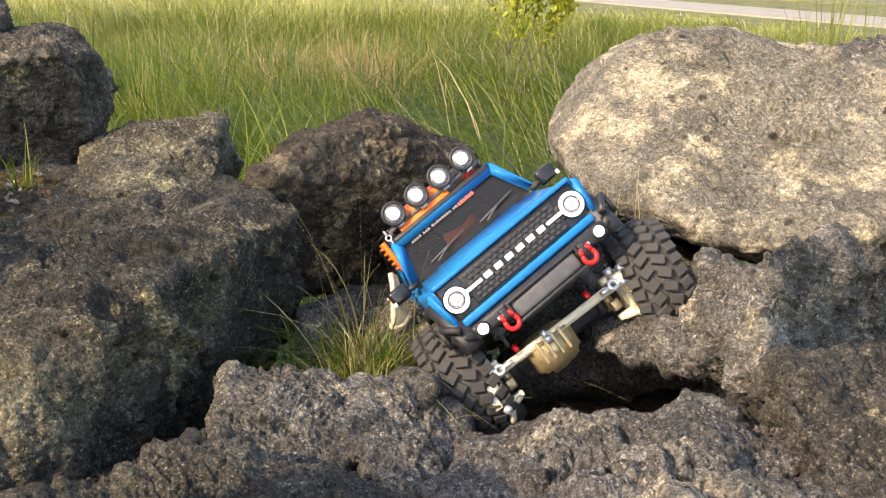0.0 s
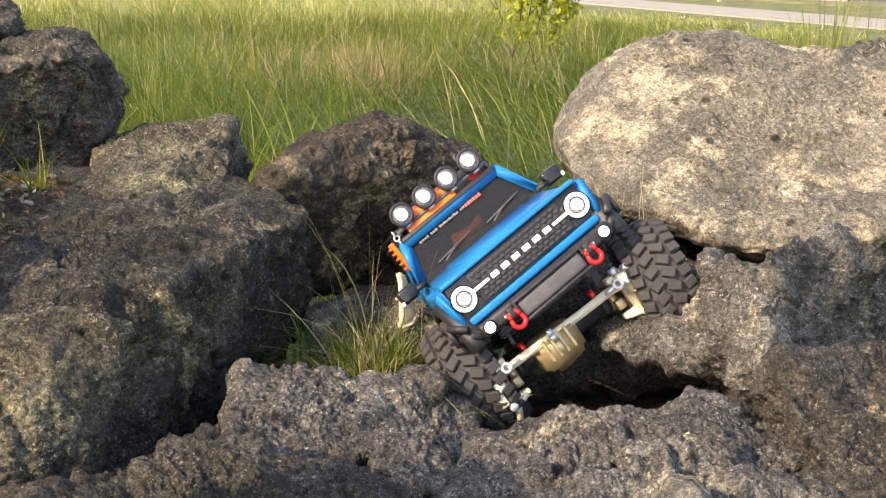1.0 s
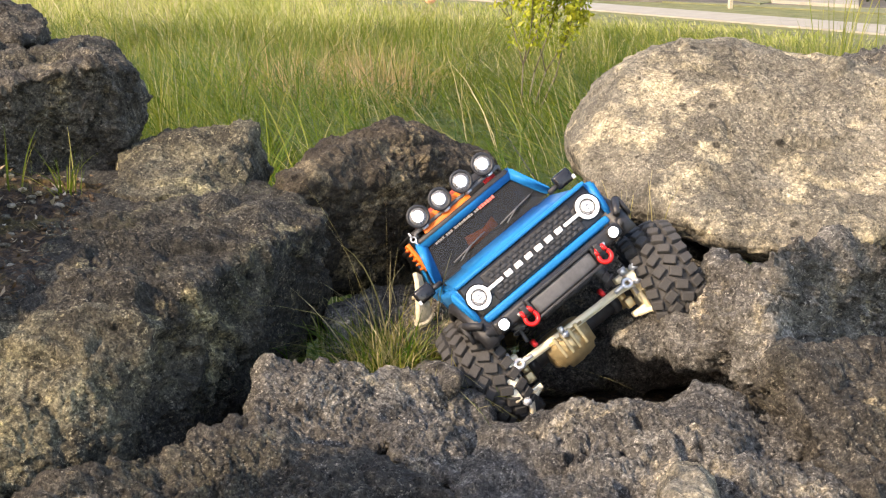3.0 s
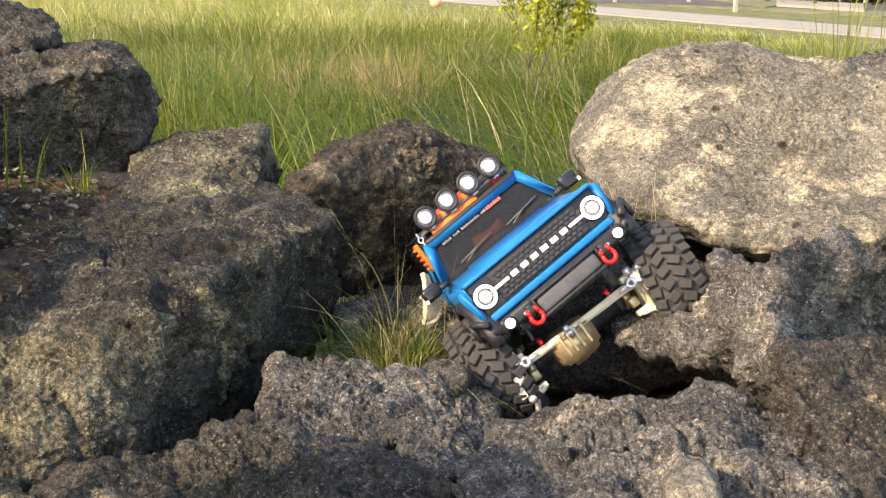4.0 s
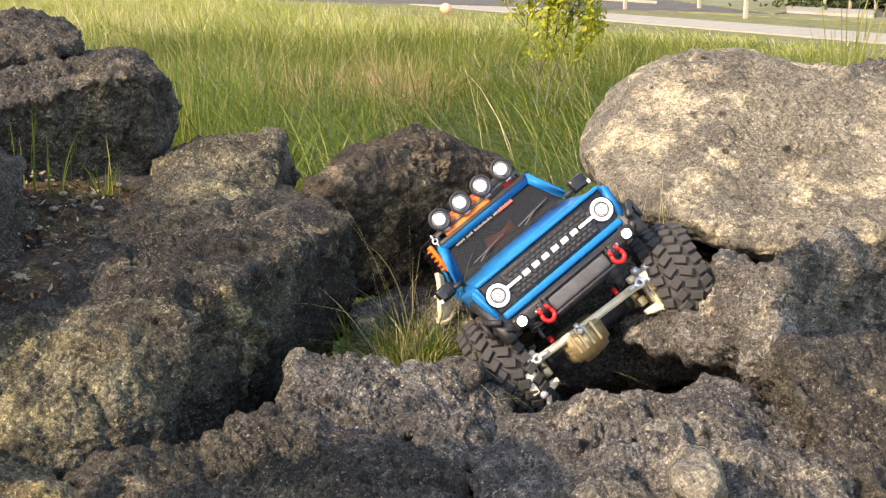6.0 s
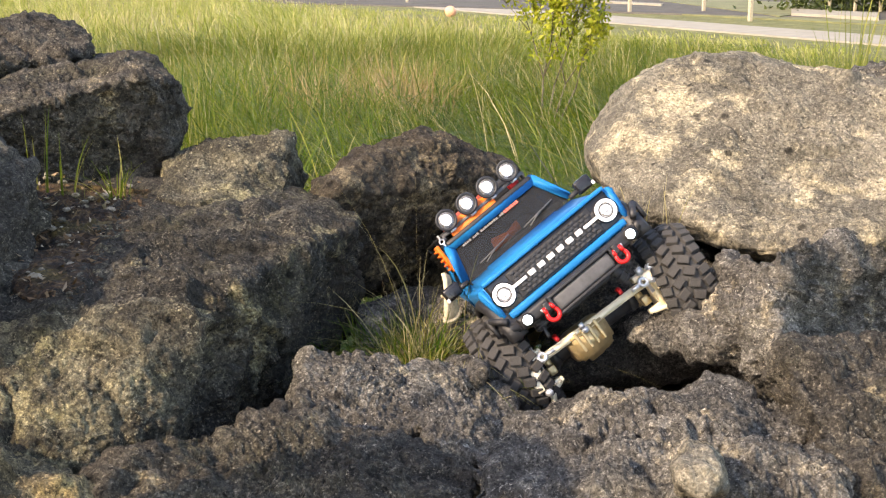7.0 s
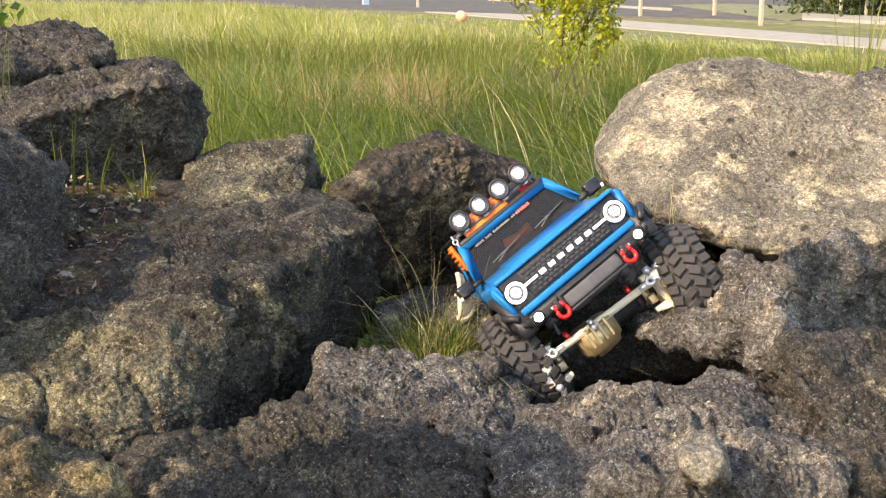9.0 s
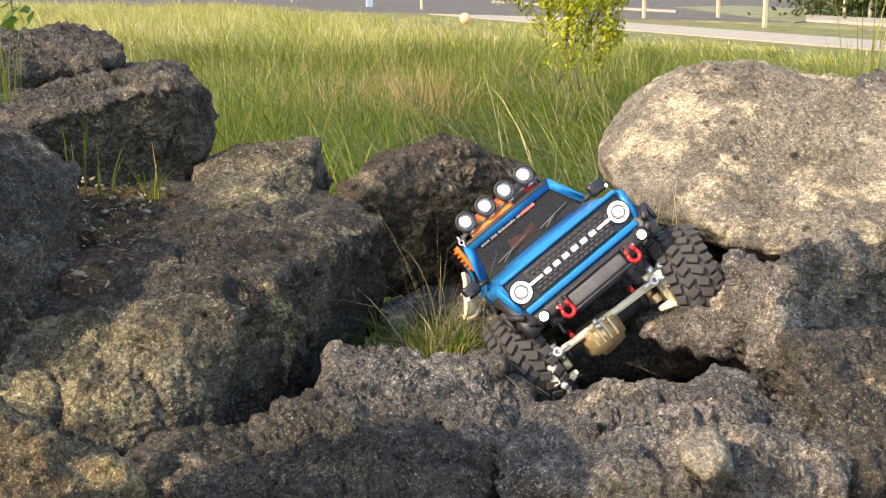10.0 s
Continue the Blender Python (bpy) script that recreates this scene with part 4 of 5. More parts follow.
def rod(bm, a, b, r, r2=None, n=16, caps=True):
    """A round bar from a to b."""
    a, b = mm(*a), mm(*b)
    d = b - a
    m = Matrix.Translation((a + b) / 2) @ d.to_track_quat("Z", "Y").to_matrix().to_4x4()
    bmesh.ops.create_cone(bm, cap_ends=caps, segments=n, radius1=r / 1000, radius2=(r if r2 is None else r2) / 1000, depth=d.length, matrix=m)
    return bm


def ring(bm, c, axis, big, small, n=28, k=10, arc=6.2832, start=0.0):
    """A torus or a bow of one round the axis."""
    m = Matrix.Translation(mm(*c)) @ Vector(axis).to_track_quat("Z", "Y").to_matrix().to_4x4()
    full = arc > 6.28
    steps = n if full else n + 1
    rows = []
    for i in range(steps):
        a = start + arc * i / n
        ca, sa = math.cos(a), math.sin(a)
        turns = [6.2832 * j / k for j in range(k)]
        rows.append([bm.verts.new(m @ mm((big + small * math.cos(b)) * ca, (big + small * math.cos(b)) * sa, small * math.sin(b))) for b in turns])
    for i in range(n):
        p, q = rows[i], rows[(i + 1) % steps]
        for j in range(k):
            bm.faces.new((p[j], q[j], q[(j + 1) % k], p[(j + 1) % k]))
    return bm


def coil(bm, a, b, r, wire, turns, k=6):
    """A spring wound from a to b as one wire."""
    a, b = mm(*a), mm(*b)
    m = (b - a).to_track_quat("Z", "Y").to_matrix()
    rows, n = [], turns * 14
    for i in range(n + 1):
        t = 6.2832 * i / 14
        out = m @ Vector((math.cos(t), math.sin(t), 0))
        c = a + (b - a) * (i / n)
        rows.append([bm.verts.new(c + out * (r + wire * math.cos(q)) / 1000 + (b - a).normalized() * wire * math.sin(q) / 1000) for q in (6.2832 * j / k for j in range(k))])
    for p, q in zip(rows, rows[1:]):
        for j in range(k):
            bm.faces.new((p[j], q[j], q[(j + 1) % k], p[(j + 1) % k]))
    return bm


def slab(bm, points, way, depth, bevel=0.0):
    """A flat outline pushed along a direction into a solid."""
    vs = [bm.verts.new(mm(*p)) for p in points]
    f = bm.faces.new(vs)
    out = bmesh.ops.extrude_face_region(bm, geom=[f])["geom"]
    moved = [g for g in out if isinstance(g, bmesh.types.BMVert)]
    bmesh.ops.translate(bm, verts=moved, vec=Vector(way).normalized() * depth / 1000)
    bmesh.ops.recalc_face_normals(bm, faces=bm.faces)
    if bevel:
        edges = {e for v in vs + moved for e in v.link_edges}
        bmesh.ops.bevel(bm, geom=list(edges), offset=bevel / 1000, segments=2, affect="EDGES", clamp_overlap=True)
    return bm


def made(*steps):
    bm = bmesh.new()
    for fn, *args in steps:
        fn(bm, *args)
    return bm


TRUCK = Matrix.LocRotScale((0.1816, 0.2155, 0.4641), Euler((radians(-21.96), radians(-35.6), radians(19.91))), None)
truck = new("model_truck")
truck.matrix_basis = TRUCK
tagged(truck, "blue radio-controlled model truck, tilted between rocks, lamps lit", "model truck")

# body shell
REFLECTOR = plain("lamp_reflector", (0.42, 0.43, 0.45), 0.25, 0.7, 0.2, 200)
body = part("body", made(
    (box, (0, 60, 140), (176, 300, 84), 8),
    (box, (0, -125, 142), (166, 150, 60), 8)), BLUE, truck, "blue painted lower shell")
part("hood", made((slab, [(-86, -94, 173), (86, -94, 173), (91, -206, 162), (-91, -206, 162)], (0, 0, 1), 9, 4),
                  (slab, [(-58, -100, 180), (58, -100, 180), (62, -196, 170), (-62, -196, 170)], (0, 0, 1), 4, 2)), BLUE, truck, "blue bonnet with a raised middle")
for s in (-1, 1):
    part("fender", made((box, (s * 88, -150, 150), (18, 118, 44), 6)), BLUE, truck)
part("front_panel", made((box, (0, -205, 150), (184, 12, 46), 5)), GLOSSY, truck, "glossy black nose panel")
part("nose_frame", made(
    (box, (0, -209, 126), (176, 16, 9), 3),
    (slab, [(-94, -212, 172), (-88, -212, 122), (-97, -212, 128), (-102, -212, 168)], (0, 1, 0), 22, 2),
    (slab, [(94, -212, 172), (88, -212, 122), (97, -212, 128), (102, -212, 168)], (0, 1, 0), 22, 2),
    (box, (0, -209, 173), (184, 14, 5), 2)), BLUE, truck, "blue surround of the nose panel")
grille = part("grille", made((box, (0, -210, 150), (126, 5, 35), 2)), BLACK, truck, "black grille with pressed slots")
slot = made((box, (0, 0, 0), (6.0, 3.0, 3.2), 0.8))
slot_mesh = bpy.data.meshes.new("slot")
slot.to_mesh(slot_mesh)
slot.free()
slot_mesh.materials.append(plain("dark_grey_plastic", (0.030, 0.030, 0.032), 0.45, 0.0, 0.3, 90))
for row, z in enumerate((164.0, 159.2, 154.9, 145.1, 140.6, 136.0)):
    for i in range(14):
        o = new("grille_slot", slot_mesh)
        o.parent, o.location = grille, mm(-55.5 + 8.3 * i + (row % 2) * 3.6, -213, z)
for s in (-1, 1):
    part("grille_bar", made((box, (s * 55, -214, 150), (22, 3, 4), 0.8)), WHITE, grille, "white bar beside the headlight")
for i in range(6):
    part("badge_bar", made((box, (-36 + 14.4 * i, -214, 150), (9.4, 3, 6.2), 0.9)), WHITE, grille, "white badge mark")
for s in (-1, 1):
    h = part("headlight", made((rod, (s * 78, -206, 150), (s * 78, -214, 150), 15.0, 15.0, 36)), GLOSSY, truck, "round headlight, lit")
    part("light_ring", made((ring, (s * 78, -214.5, 150), (0, -1, 0), 11.4, 2.2, 40, 10)), RING, h, "white glowing ring")
    part("lens", made((rod, (s * 78, -213, 150), (s * 78, -216, 150), 9.2, 6.5, 30)), REFLECTOR, h, "silver reflector")
    part("inner_light", made((ring, (s * 78, -216.5, 150), (0, -1, 0), 4.6, 1.3, 24, 8)), RING, h)
    part("light_bar_piece", made((box, (s * 78, -216.6, 150), (14, 1.6, 2.4), 0.5)), WHITE, h)

# cabin
DUSTY = plain("grey_interior_plastic", (0.07, 0.07, 0.07), 0.7, 0.0, 0.2, 60)
part("windshield_frame", made(
    (slab, [(-92, -90, 184), (-80, -92, 184), (-64, -59, 226), (-75, -54, 236)], (0, 1, 0.9), 9, 2.5),
    (slab, [(92, -90, 184), (80, -92, 184), (64, -59, 226), (75, -54, 236)], (0, 1, 0.9), 9, 2.5),
    (slab, [(-75, -54, 236), (75, -54, 236), (67, -61, 224), (-67, -61, 224)], (0, 1, 0.9), 9, 2.5)), BLUE, truck, "blue windshield surround")
part("windshield", made((slab, [(-82, -88, 183), (82, -88, 183), (68, -55, 228), (-68, -55, 228)], (0, 1, 0.9), 1.5)), GLASS, truck, "dark tinted windshield", smooth=False)


def on_glass(x, u, lift=2.0):
    """A point on the outer face of the windshield: x across, u from its foot (0) to its head (1)."""
    return (x, -88 + 33 * u - 0.8 * lift, 183 + 45 * u + 0.6 * lift)


def glass_mark(x0, x1, u0, u1, material, label):
    part("print_bar", made((slab, [on_glass(x0, u0), on_glass(x1, u0), on_glass(x1, u1), on_glass(x0, u1)], (0, -1, 0.7), 0.4)), material, truck, label, smooth=False)


x = -56.0
for i, w in enumerate((3, 2, 3, 2.4, 0, 2, 3, 2.6, 0, 3, 2, 3, 2.4, 3, 2, 3, 2.6, 0, 2.4, 3)):
    if w:
        glass_mark(x, x + w, 0.83, 0.885 + 0.012 * (i % 2), PRINT, "pale unreadable print on the glass")
    x += w + 1.0 if w else 2.4
for i in range(6):
    glass_mark(13 + 4 * i, 16 + 4 * i, 0.82, 0.90 + 0.01 * (i % 2), PINK, "red unreadable print on the glass")
part("cowl", made((box, (0, -92, 179), (166, 14, 6), 2)), BLACK, truck)
for x in (-50, 22):
    part("wiper", made((rod, (x, -96, 189), on_glass(x + 24, 0.24, 3), 0.9), (rod, on_glass(x - 6, 0.17, 3), on_glass(x + 46, 0.28, 3), 0.8)), GREY, truck, "thin grey wiper")
part("dashboard", made((box, (0, -62, 184), (150, 40, 14), 4)), DUSTY, truck)
part("interior", made((box, (0, 40, 180), (140, 150, 4), 1), (box, (-34, 10, 196), (40, 14, 40), 6), (box, (34, 10, 196), (40, 14, 40), 6)), BLACK, truck, "dark seats")
part("steering_wheel", made((ring, (30, -42, 196), (0, -0.8, 0.6), 15, 2.4, 24, 8)), BLACK, truck)
part("orange_trim", made((slab, [(-26, -52, 190), (20, -52, 192), (22, -46, 206), (4, -46, 201), (-20, -46, 207)], (0, 1, 0), 5, 1)), ORANGE, truck, "orange piece behind the glass")
part("roof", made((box, (0, 60, 236), (142, 230, 9), 4)), BLACK, truck, "black roof")
for s in (-1, 1):
    part("pillar", made((slab, [(s * 82, 10, 184), (s * 84, 24, 184), (s * 71, 24, 234), (s * 69, 10, 234)], (s, 0, 0), 4, 1)), BLUE, truck)
    part("side_window", made((slab, [(s * 83, -80, 185), (s * 83, 168, 185), (s * 69, 168, 232), (s * 69, -48, 232)], (s, 0, 0), 2)), GLASS, truck, smooth=False)
    part("door", made((box, (s * 89, 5, 140), (6, 110, 74), 3)), BLUE, truck)
    part("door_handle", made((box, (s * 93, 40, 164), (3, 14, 4), 1)), BLACK, truck)
    part("rock_slider", made((rod, (s * 92, -70, 92), (s * 92, 90, 92), 6), (rod, (s * 92, -30, 92), (s * 50, -30, 92), 4), (rod, (s * 92, 60, 92), (s * 50, 60, 92), 4)), BLACK, truck, "black tube step")
    m = part("mirror", made((box, (s * 108, -93, 187), (24, 12, 18), 4)), GLOSSY, truck, "black wing mirror")
    part("mirror_arm", made((rod, (s * 84, -93, 184), (s * 100, -93, 185), 3.2)), BLACK, m)
    part("marker_lamp", made((box, (s * 119, -98, 181), (4, 4, 5), 1)), WHITE, m)

# fender flares: arched over the wheels
for s in (-1, 1):
    for y0 in (-158, 156):
        bm = bmesh.new()
        rows = []
        for i in range(13):
            a = math.pi * (0.03 + 0.94 * i / 12)
            rows.append([bm.verts.new(mm(s * x, y0 - r * math.cos(a) * 0.94, 94 + r * math.sin(a))) for x, r in ((84, 68), (102, 67), (107, 62), (106, 56), (102, 58), (84, 62))])
        for p, q in zip(rows, rows[1:]):
            for j in range(6):
                bm.faces.new((p[j], q[j], q[(j + 1) % 6], p[(j + 1) % 6]))
        bm.faces.new(rows[0])
        bm.faces.new(rows[-1])
        bmesh.ops.recalc_face_normals(bm, faces=bm.faces)
        part("fender_flare", bm, BLACK, truck, "black plastic wheel arch")
    part("arch_liner", made((box, (s * 72, -158, 150), (26, 110, 18), 3)), BLACK, truck)

# bumper with shackles and fog lamps
DARKER = plain("dark_bumper_plastic", (0.085, 0.085, 0.088), 0.55, 0.0, 0.25, 120)
bumper = part("bumper", made(
    (box, (0, -218, 112), (176, 24, 16), 4),
    (box, (0, -214, 103), (120, 20, 12), 4),
    (slab, [(-88, -228, 120), (-88, -228, 104), (-112, -205, 112), (-114, -200, 124)], (0, 1, 0), 18, 3),
    (slab, [(88, -228, 120), (88, -228, 104), (112, -205, 112), (114, -200, 124)], (0, 1, 0), 18, 3)), BLACK, truck, "black front bumper")
part("bumper_plate", made((box, (0, -232, 105), (84, 12, 19), 4)), DARKER, bumper, "grey raised panel")
part("plate_surround", made((box, (0, -233, 116.5), (94, 14, 4), 1.5), (box, (0, -233, 93.5), (94, 14, 4), 1.5), (box, (-45, -233, 105), (4, 14, 24), 1.5), (box, (45, -233, 105), (4, 14, 24), 1.5)), BLACK, bumper, "black rim round the raised panel")
for s in (-1, 1):
    part("bumper_tube", made((rod, (s * 96, -222, 124), (s * 110, -206, 136), 4), (rod, (s * 110, -206, 136), (s * 112, -186, 134), 4), (rod, (s * 112, -206, 114), (s * 112, -206, 136), 3)), BLACK, bumper)
    f = part("fog_lamp", made((rod, (s * 78, -224, 112), (s * 78, -232, 112), 7.5, 8.2, 24)), BLACK, bumper, "small fog lamp, brightly lit")
    part("fog_lens", made((rod, (s * 78, -231, 112), (s * 78, -234, 112), 6.2, 4.6, 24)), FOG, f)
    k = part("shackle", made((ring, (s * 52, -240, 99), (0, -1, 0.25), 6.8, 2.7, 22, 10, 4.4, math.pi / 2 + 0.94), (rod, (s * 52 - 5.4, -240, 104), (s * 52 - 5.0, -237, 111), 2.5), (rod, (s * 52 + 5.4, -240, 104), (s * 52 + 5.0, -237, 111), 2.5)), RED, bumper, "red bow shackle")
    part("pin", made((rod, (s * 52 - 9, -237, 110), (s * 52 + 9, -237, 110), 1.9)), SILVER, k)
    part("shackle_mount", made((box, (s * 52, -232, 110), (8, 14, 12), 2)), BLACK, bumper)

# roof rack and lamps
rack = part("roof_rack", made(
    (rod, (-66, -40, 250), (66, -40, 250), 2.4), (rod, (-66, 150, 250), (66, 150, 250), 2.4),
    (rod, (-66, -40, 250), (-66, 150, 250), 2.4), (rod, (66, -40, 250), (66, 150, 250), 2.4),
    (rod, (-66, 20, 250), (66, 20, 250), 1.8), (rod, (-66, 80, 250), (66, 80, 250), 1.8),
    *[(rod, (x, y, 238), (x, y, 250), 2.0) for x in (-66, 66) for y in (-38, 50, 148)]), BLACK, truck, "black tube roof rack")
bar = part("light_bar", made((rod, (-66, -50, 248), (66, -50, 248), 2.2), (rod, (-66, -50, 248), (-66, -40, 240), 2.2), (rod, (66, -50, 248), (66, -40, 240), 2.2)), GREY, truck, "bar that carries the roof lamps")
for x in (-51, -17, 17, 51):
    l = part("roof_lamp", made((rod, (x, -40, 262), (x, -58, 262), 9, 14.2, 32), (ring, (x, -58, 262), (0, -1, 0), 12.6, 2.0, 32, 10), (rod, (x, -50, 252), (x, -50, 247), 3)), BLACK, truck, "round black roof lamp, lit")
    part("reflector", made((rod, (x, -57.0, 262), (x, -58.6, 262), 11.6, 11.4, 30)), REFLECTOR, l, "silver reflector dish")
    part("lens", made((rod, (x, -58.0, 262), (x, -60.6, 262), 8.0, 5.4, 30)), LAMP, l, "glowing white lens")
    part("bolt", made((rod, (x - 4, -54, 247), (x + 4, -54, 247), 2.2)), SILVER, l)
part("traction_board", made((box, (-20, -46, 247), (72, 6, 20), 2, Matrix.Rotation(-0.5, 4, "X"))), ORANGE, truck, "orange board on the roof rack")
part("roof_case", made((box, (38, 30, 250), (46, 60, 22), 4)), BLACK, truck)
part("dark_red_board", made((box, (-24, -30, 255), (70, 5, 14), 2, Matrix.Rotation(-0.5, 4, "X"))), plain("dark_red_plastic", (0.30, 0.045, 0.02), 0.5, 0.0, 0.2, 60), truck, "dark red board behind the orange one")
part("red_clip", made((box, (52, -30, 243), (16, 8, 8), 2)), RED, truck)
bd = part("side_board", made((box, (-80, -28, 224), (6, 22, 40), 2)), ORANGE, truck, "orange ribbed board on the side")
for i in range(5):
    part("rib", made((box, (-84, -28, 210 + 7 * i), (4, 18, 3), 1)), ORANGE, bd)
part("chain", made(*[(ring, (-72, -50, 250 - 6 * i), ((1, 0, 0), (0, 1, 0))[i % 2], 3.2, 1.1, 12, 6) for i in range(5)]), SILVER, truck, "silver chain below the lamp bar")
bm = bmesh.new()
for i in range(7):
    u = (i - 3) / 3
    rod(bm, (-98 + 3 * u, -70 + 2 * i, 212 - 2 * abs(i - 3)), (-110 + 5 * u, -76 + 2 * i, 186), 3.0, 3.6, 10)
    rod(bm, (-110 + 5 * u, -76 + 2 * i, 187), (-124 + 9 * u, -80 + 2 * i, 162 + 3 * u * u), 3.6, 3.4, 10)
    ring(bm, (-125 + 9 * u, -80 + 2 * i, 161 + 3 * u * u), (0.6, -0.7, 0.3), 3.4, 2.4, 16, 8)
ring(bm, (-111, -72, 187), (0.45, 0.1, 1), 8.5, 2.2, 22, 8)
part("rope_coil", bm, ROPE, truck, "cream rope bundle hanging beside the door")
part("antenna", made((rod, (86, -70, 190), (98, -52, 268), 0.8, 0.4, 8)), BLACK, truck)

# chassis
part("chassis", made((box, (-28, 0, 92), (10, 380, 20), 2), (box, (28, 0, 92), (10, 380, 20), 2), (box, (0, -140, 104), (110, 110, 22), 4), (box, (0, 0, 84), (70, 110, 24), 5), (box, (0, -196, 92), (70, 14, 16), 3)), BLACK, truck, "black frame rails and skid plate")
part("tail_panel", made((box, (0, 208, 150), (170, 8, 70), 3)), BLACK, truck)

# axles: each tilts on its springs
def tyre_mesh():
    """A knobbly off-road tyre, axis along x."""
    bm = bmesh.new()
    R, W, n, prof = 56.0, 25.0, 64, []
    for a in np.linspace(-1, 1, 13):
        prof.append((W * math.sin(a * 1.45) / math.sin(1.45), R - 17 * abs(a) ** 3.2))
    rows = [[bm.verts.new(mm(x, r * math.cos(t), r * math.sin(t))) for x, r in prof] for t in (6.28319 * i / n for i in range(n))]
    for i in range(n):
        p, q = rows[i], rows[(i + 1) % n]
        for j in range(len(prof) - 1):
            bm.faces.new((p[j], p[j + 1], q[j + 1], q[j]))
    for s in (-1, 1):
        inner = [bm.verts.new(mm(s * 18, 30 * math.cos(t), 30 * math.sin(t))) for t in (6.28319 * i / n for i in range(n))]
        for i in range(n):
            e = 0 if s < 0 else -1
            bm.faces.new((rows[i][e], rows[(i + 1) % n][e], inner[(i + 1) % n], inner[i]))
    bmesh.ops.recalc_face_normals(bm, faces=bm.faces)
    me = bpy.data.meshes.new("tyre")
    bm.to_mesh(me)
    bm.free()
    me.shade_smooth()
    me.materials.append(RUBBER)
    return me


def tread_blocks(wheel):
    """Four staggered rings of rubber blocks round a tyre, each a piece of its own."""
    lugs = 29
    rnd = random.Random(3)
    for i in range(lugs):
        for x, dz, w, l, skew in ((-7.0, 0.0, 13.6, 9.8, 0.50), (7.0, 0.5, 13.6, 9.8, -0.50), (-20.0, 0.28, 12.8, 9.6, -0.22), (20.0, 0.78, 12.8, 9.6, 0.22)):
            t = 6.28319 * (i + dz) / lugs
            rr = 56.0 if abs(x) < 10 else 52.0
            lean = 0.0 if abs(x) < 10 else math.copysign(0.42, x)
            m = Matrix.Rotation(t, 4, "X") @ Matrix.Translation(mm(x, 0, rr)) @ Matrix.Rotation(lean, 4, "Y") @ Matrix.Rotation(skew + rnd.uniform(-0.05, 0.05), 4, "Z") @ Matrix.Diagonal((*mm(w, l, 9.5), 1))
            o = new("tread_block", BLOCK)
            o.parent, o.matrix_basis = wheel, m


TYRE = tyre_mesh()
block = bmesh.new()
for v in bmesh.ops.create_cube(block, size=1)["verts"]:
    if v.co.z > 0:
        v.co.x *= 0.84
        v.co.y *= 0.84
bmesh.ops.bevel(block, geom=block.edges[:], offset=0.06, segments=1, affect="EDGES")
BLOCK = bpy.data.meshes.new("tread_block")
block.to_mesh(BLOCK)
block.free()
BLOCK.materials.append(RUBBER)


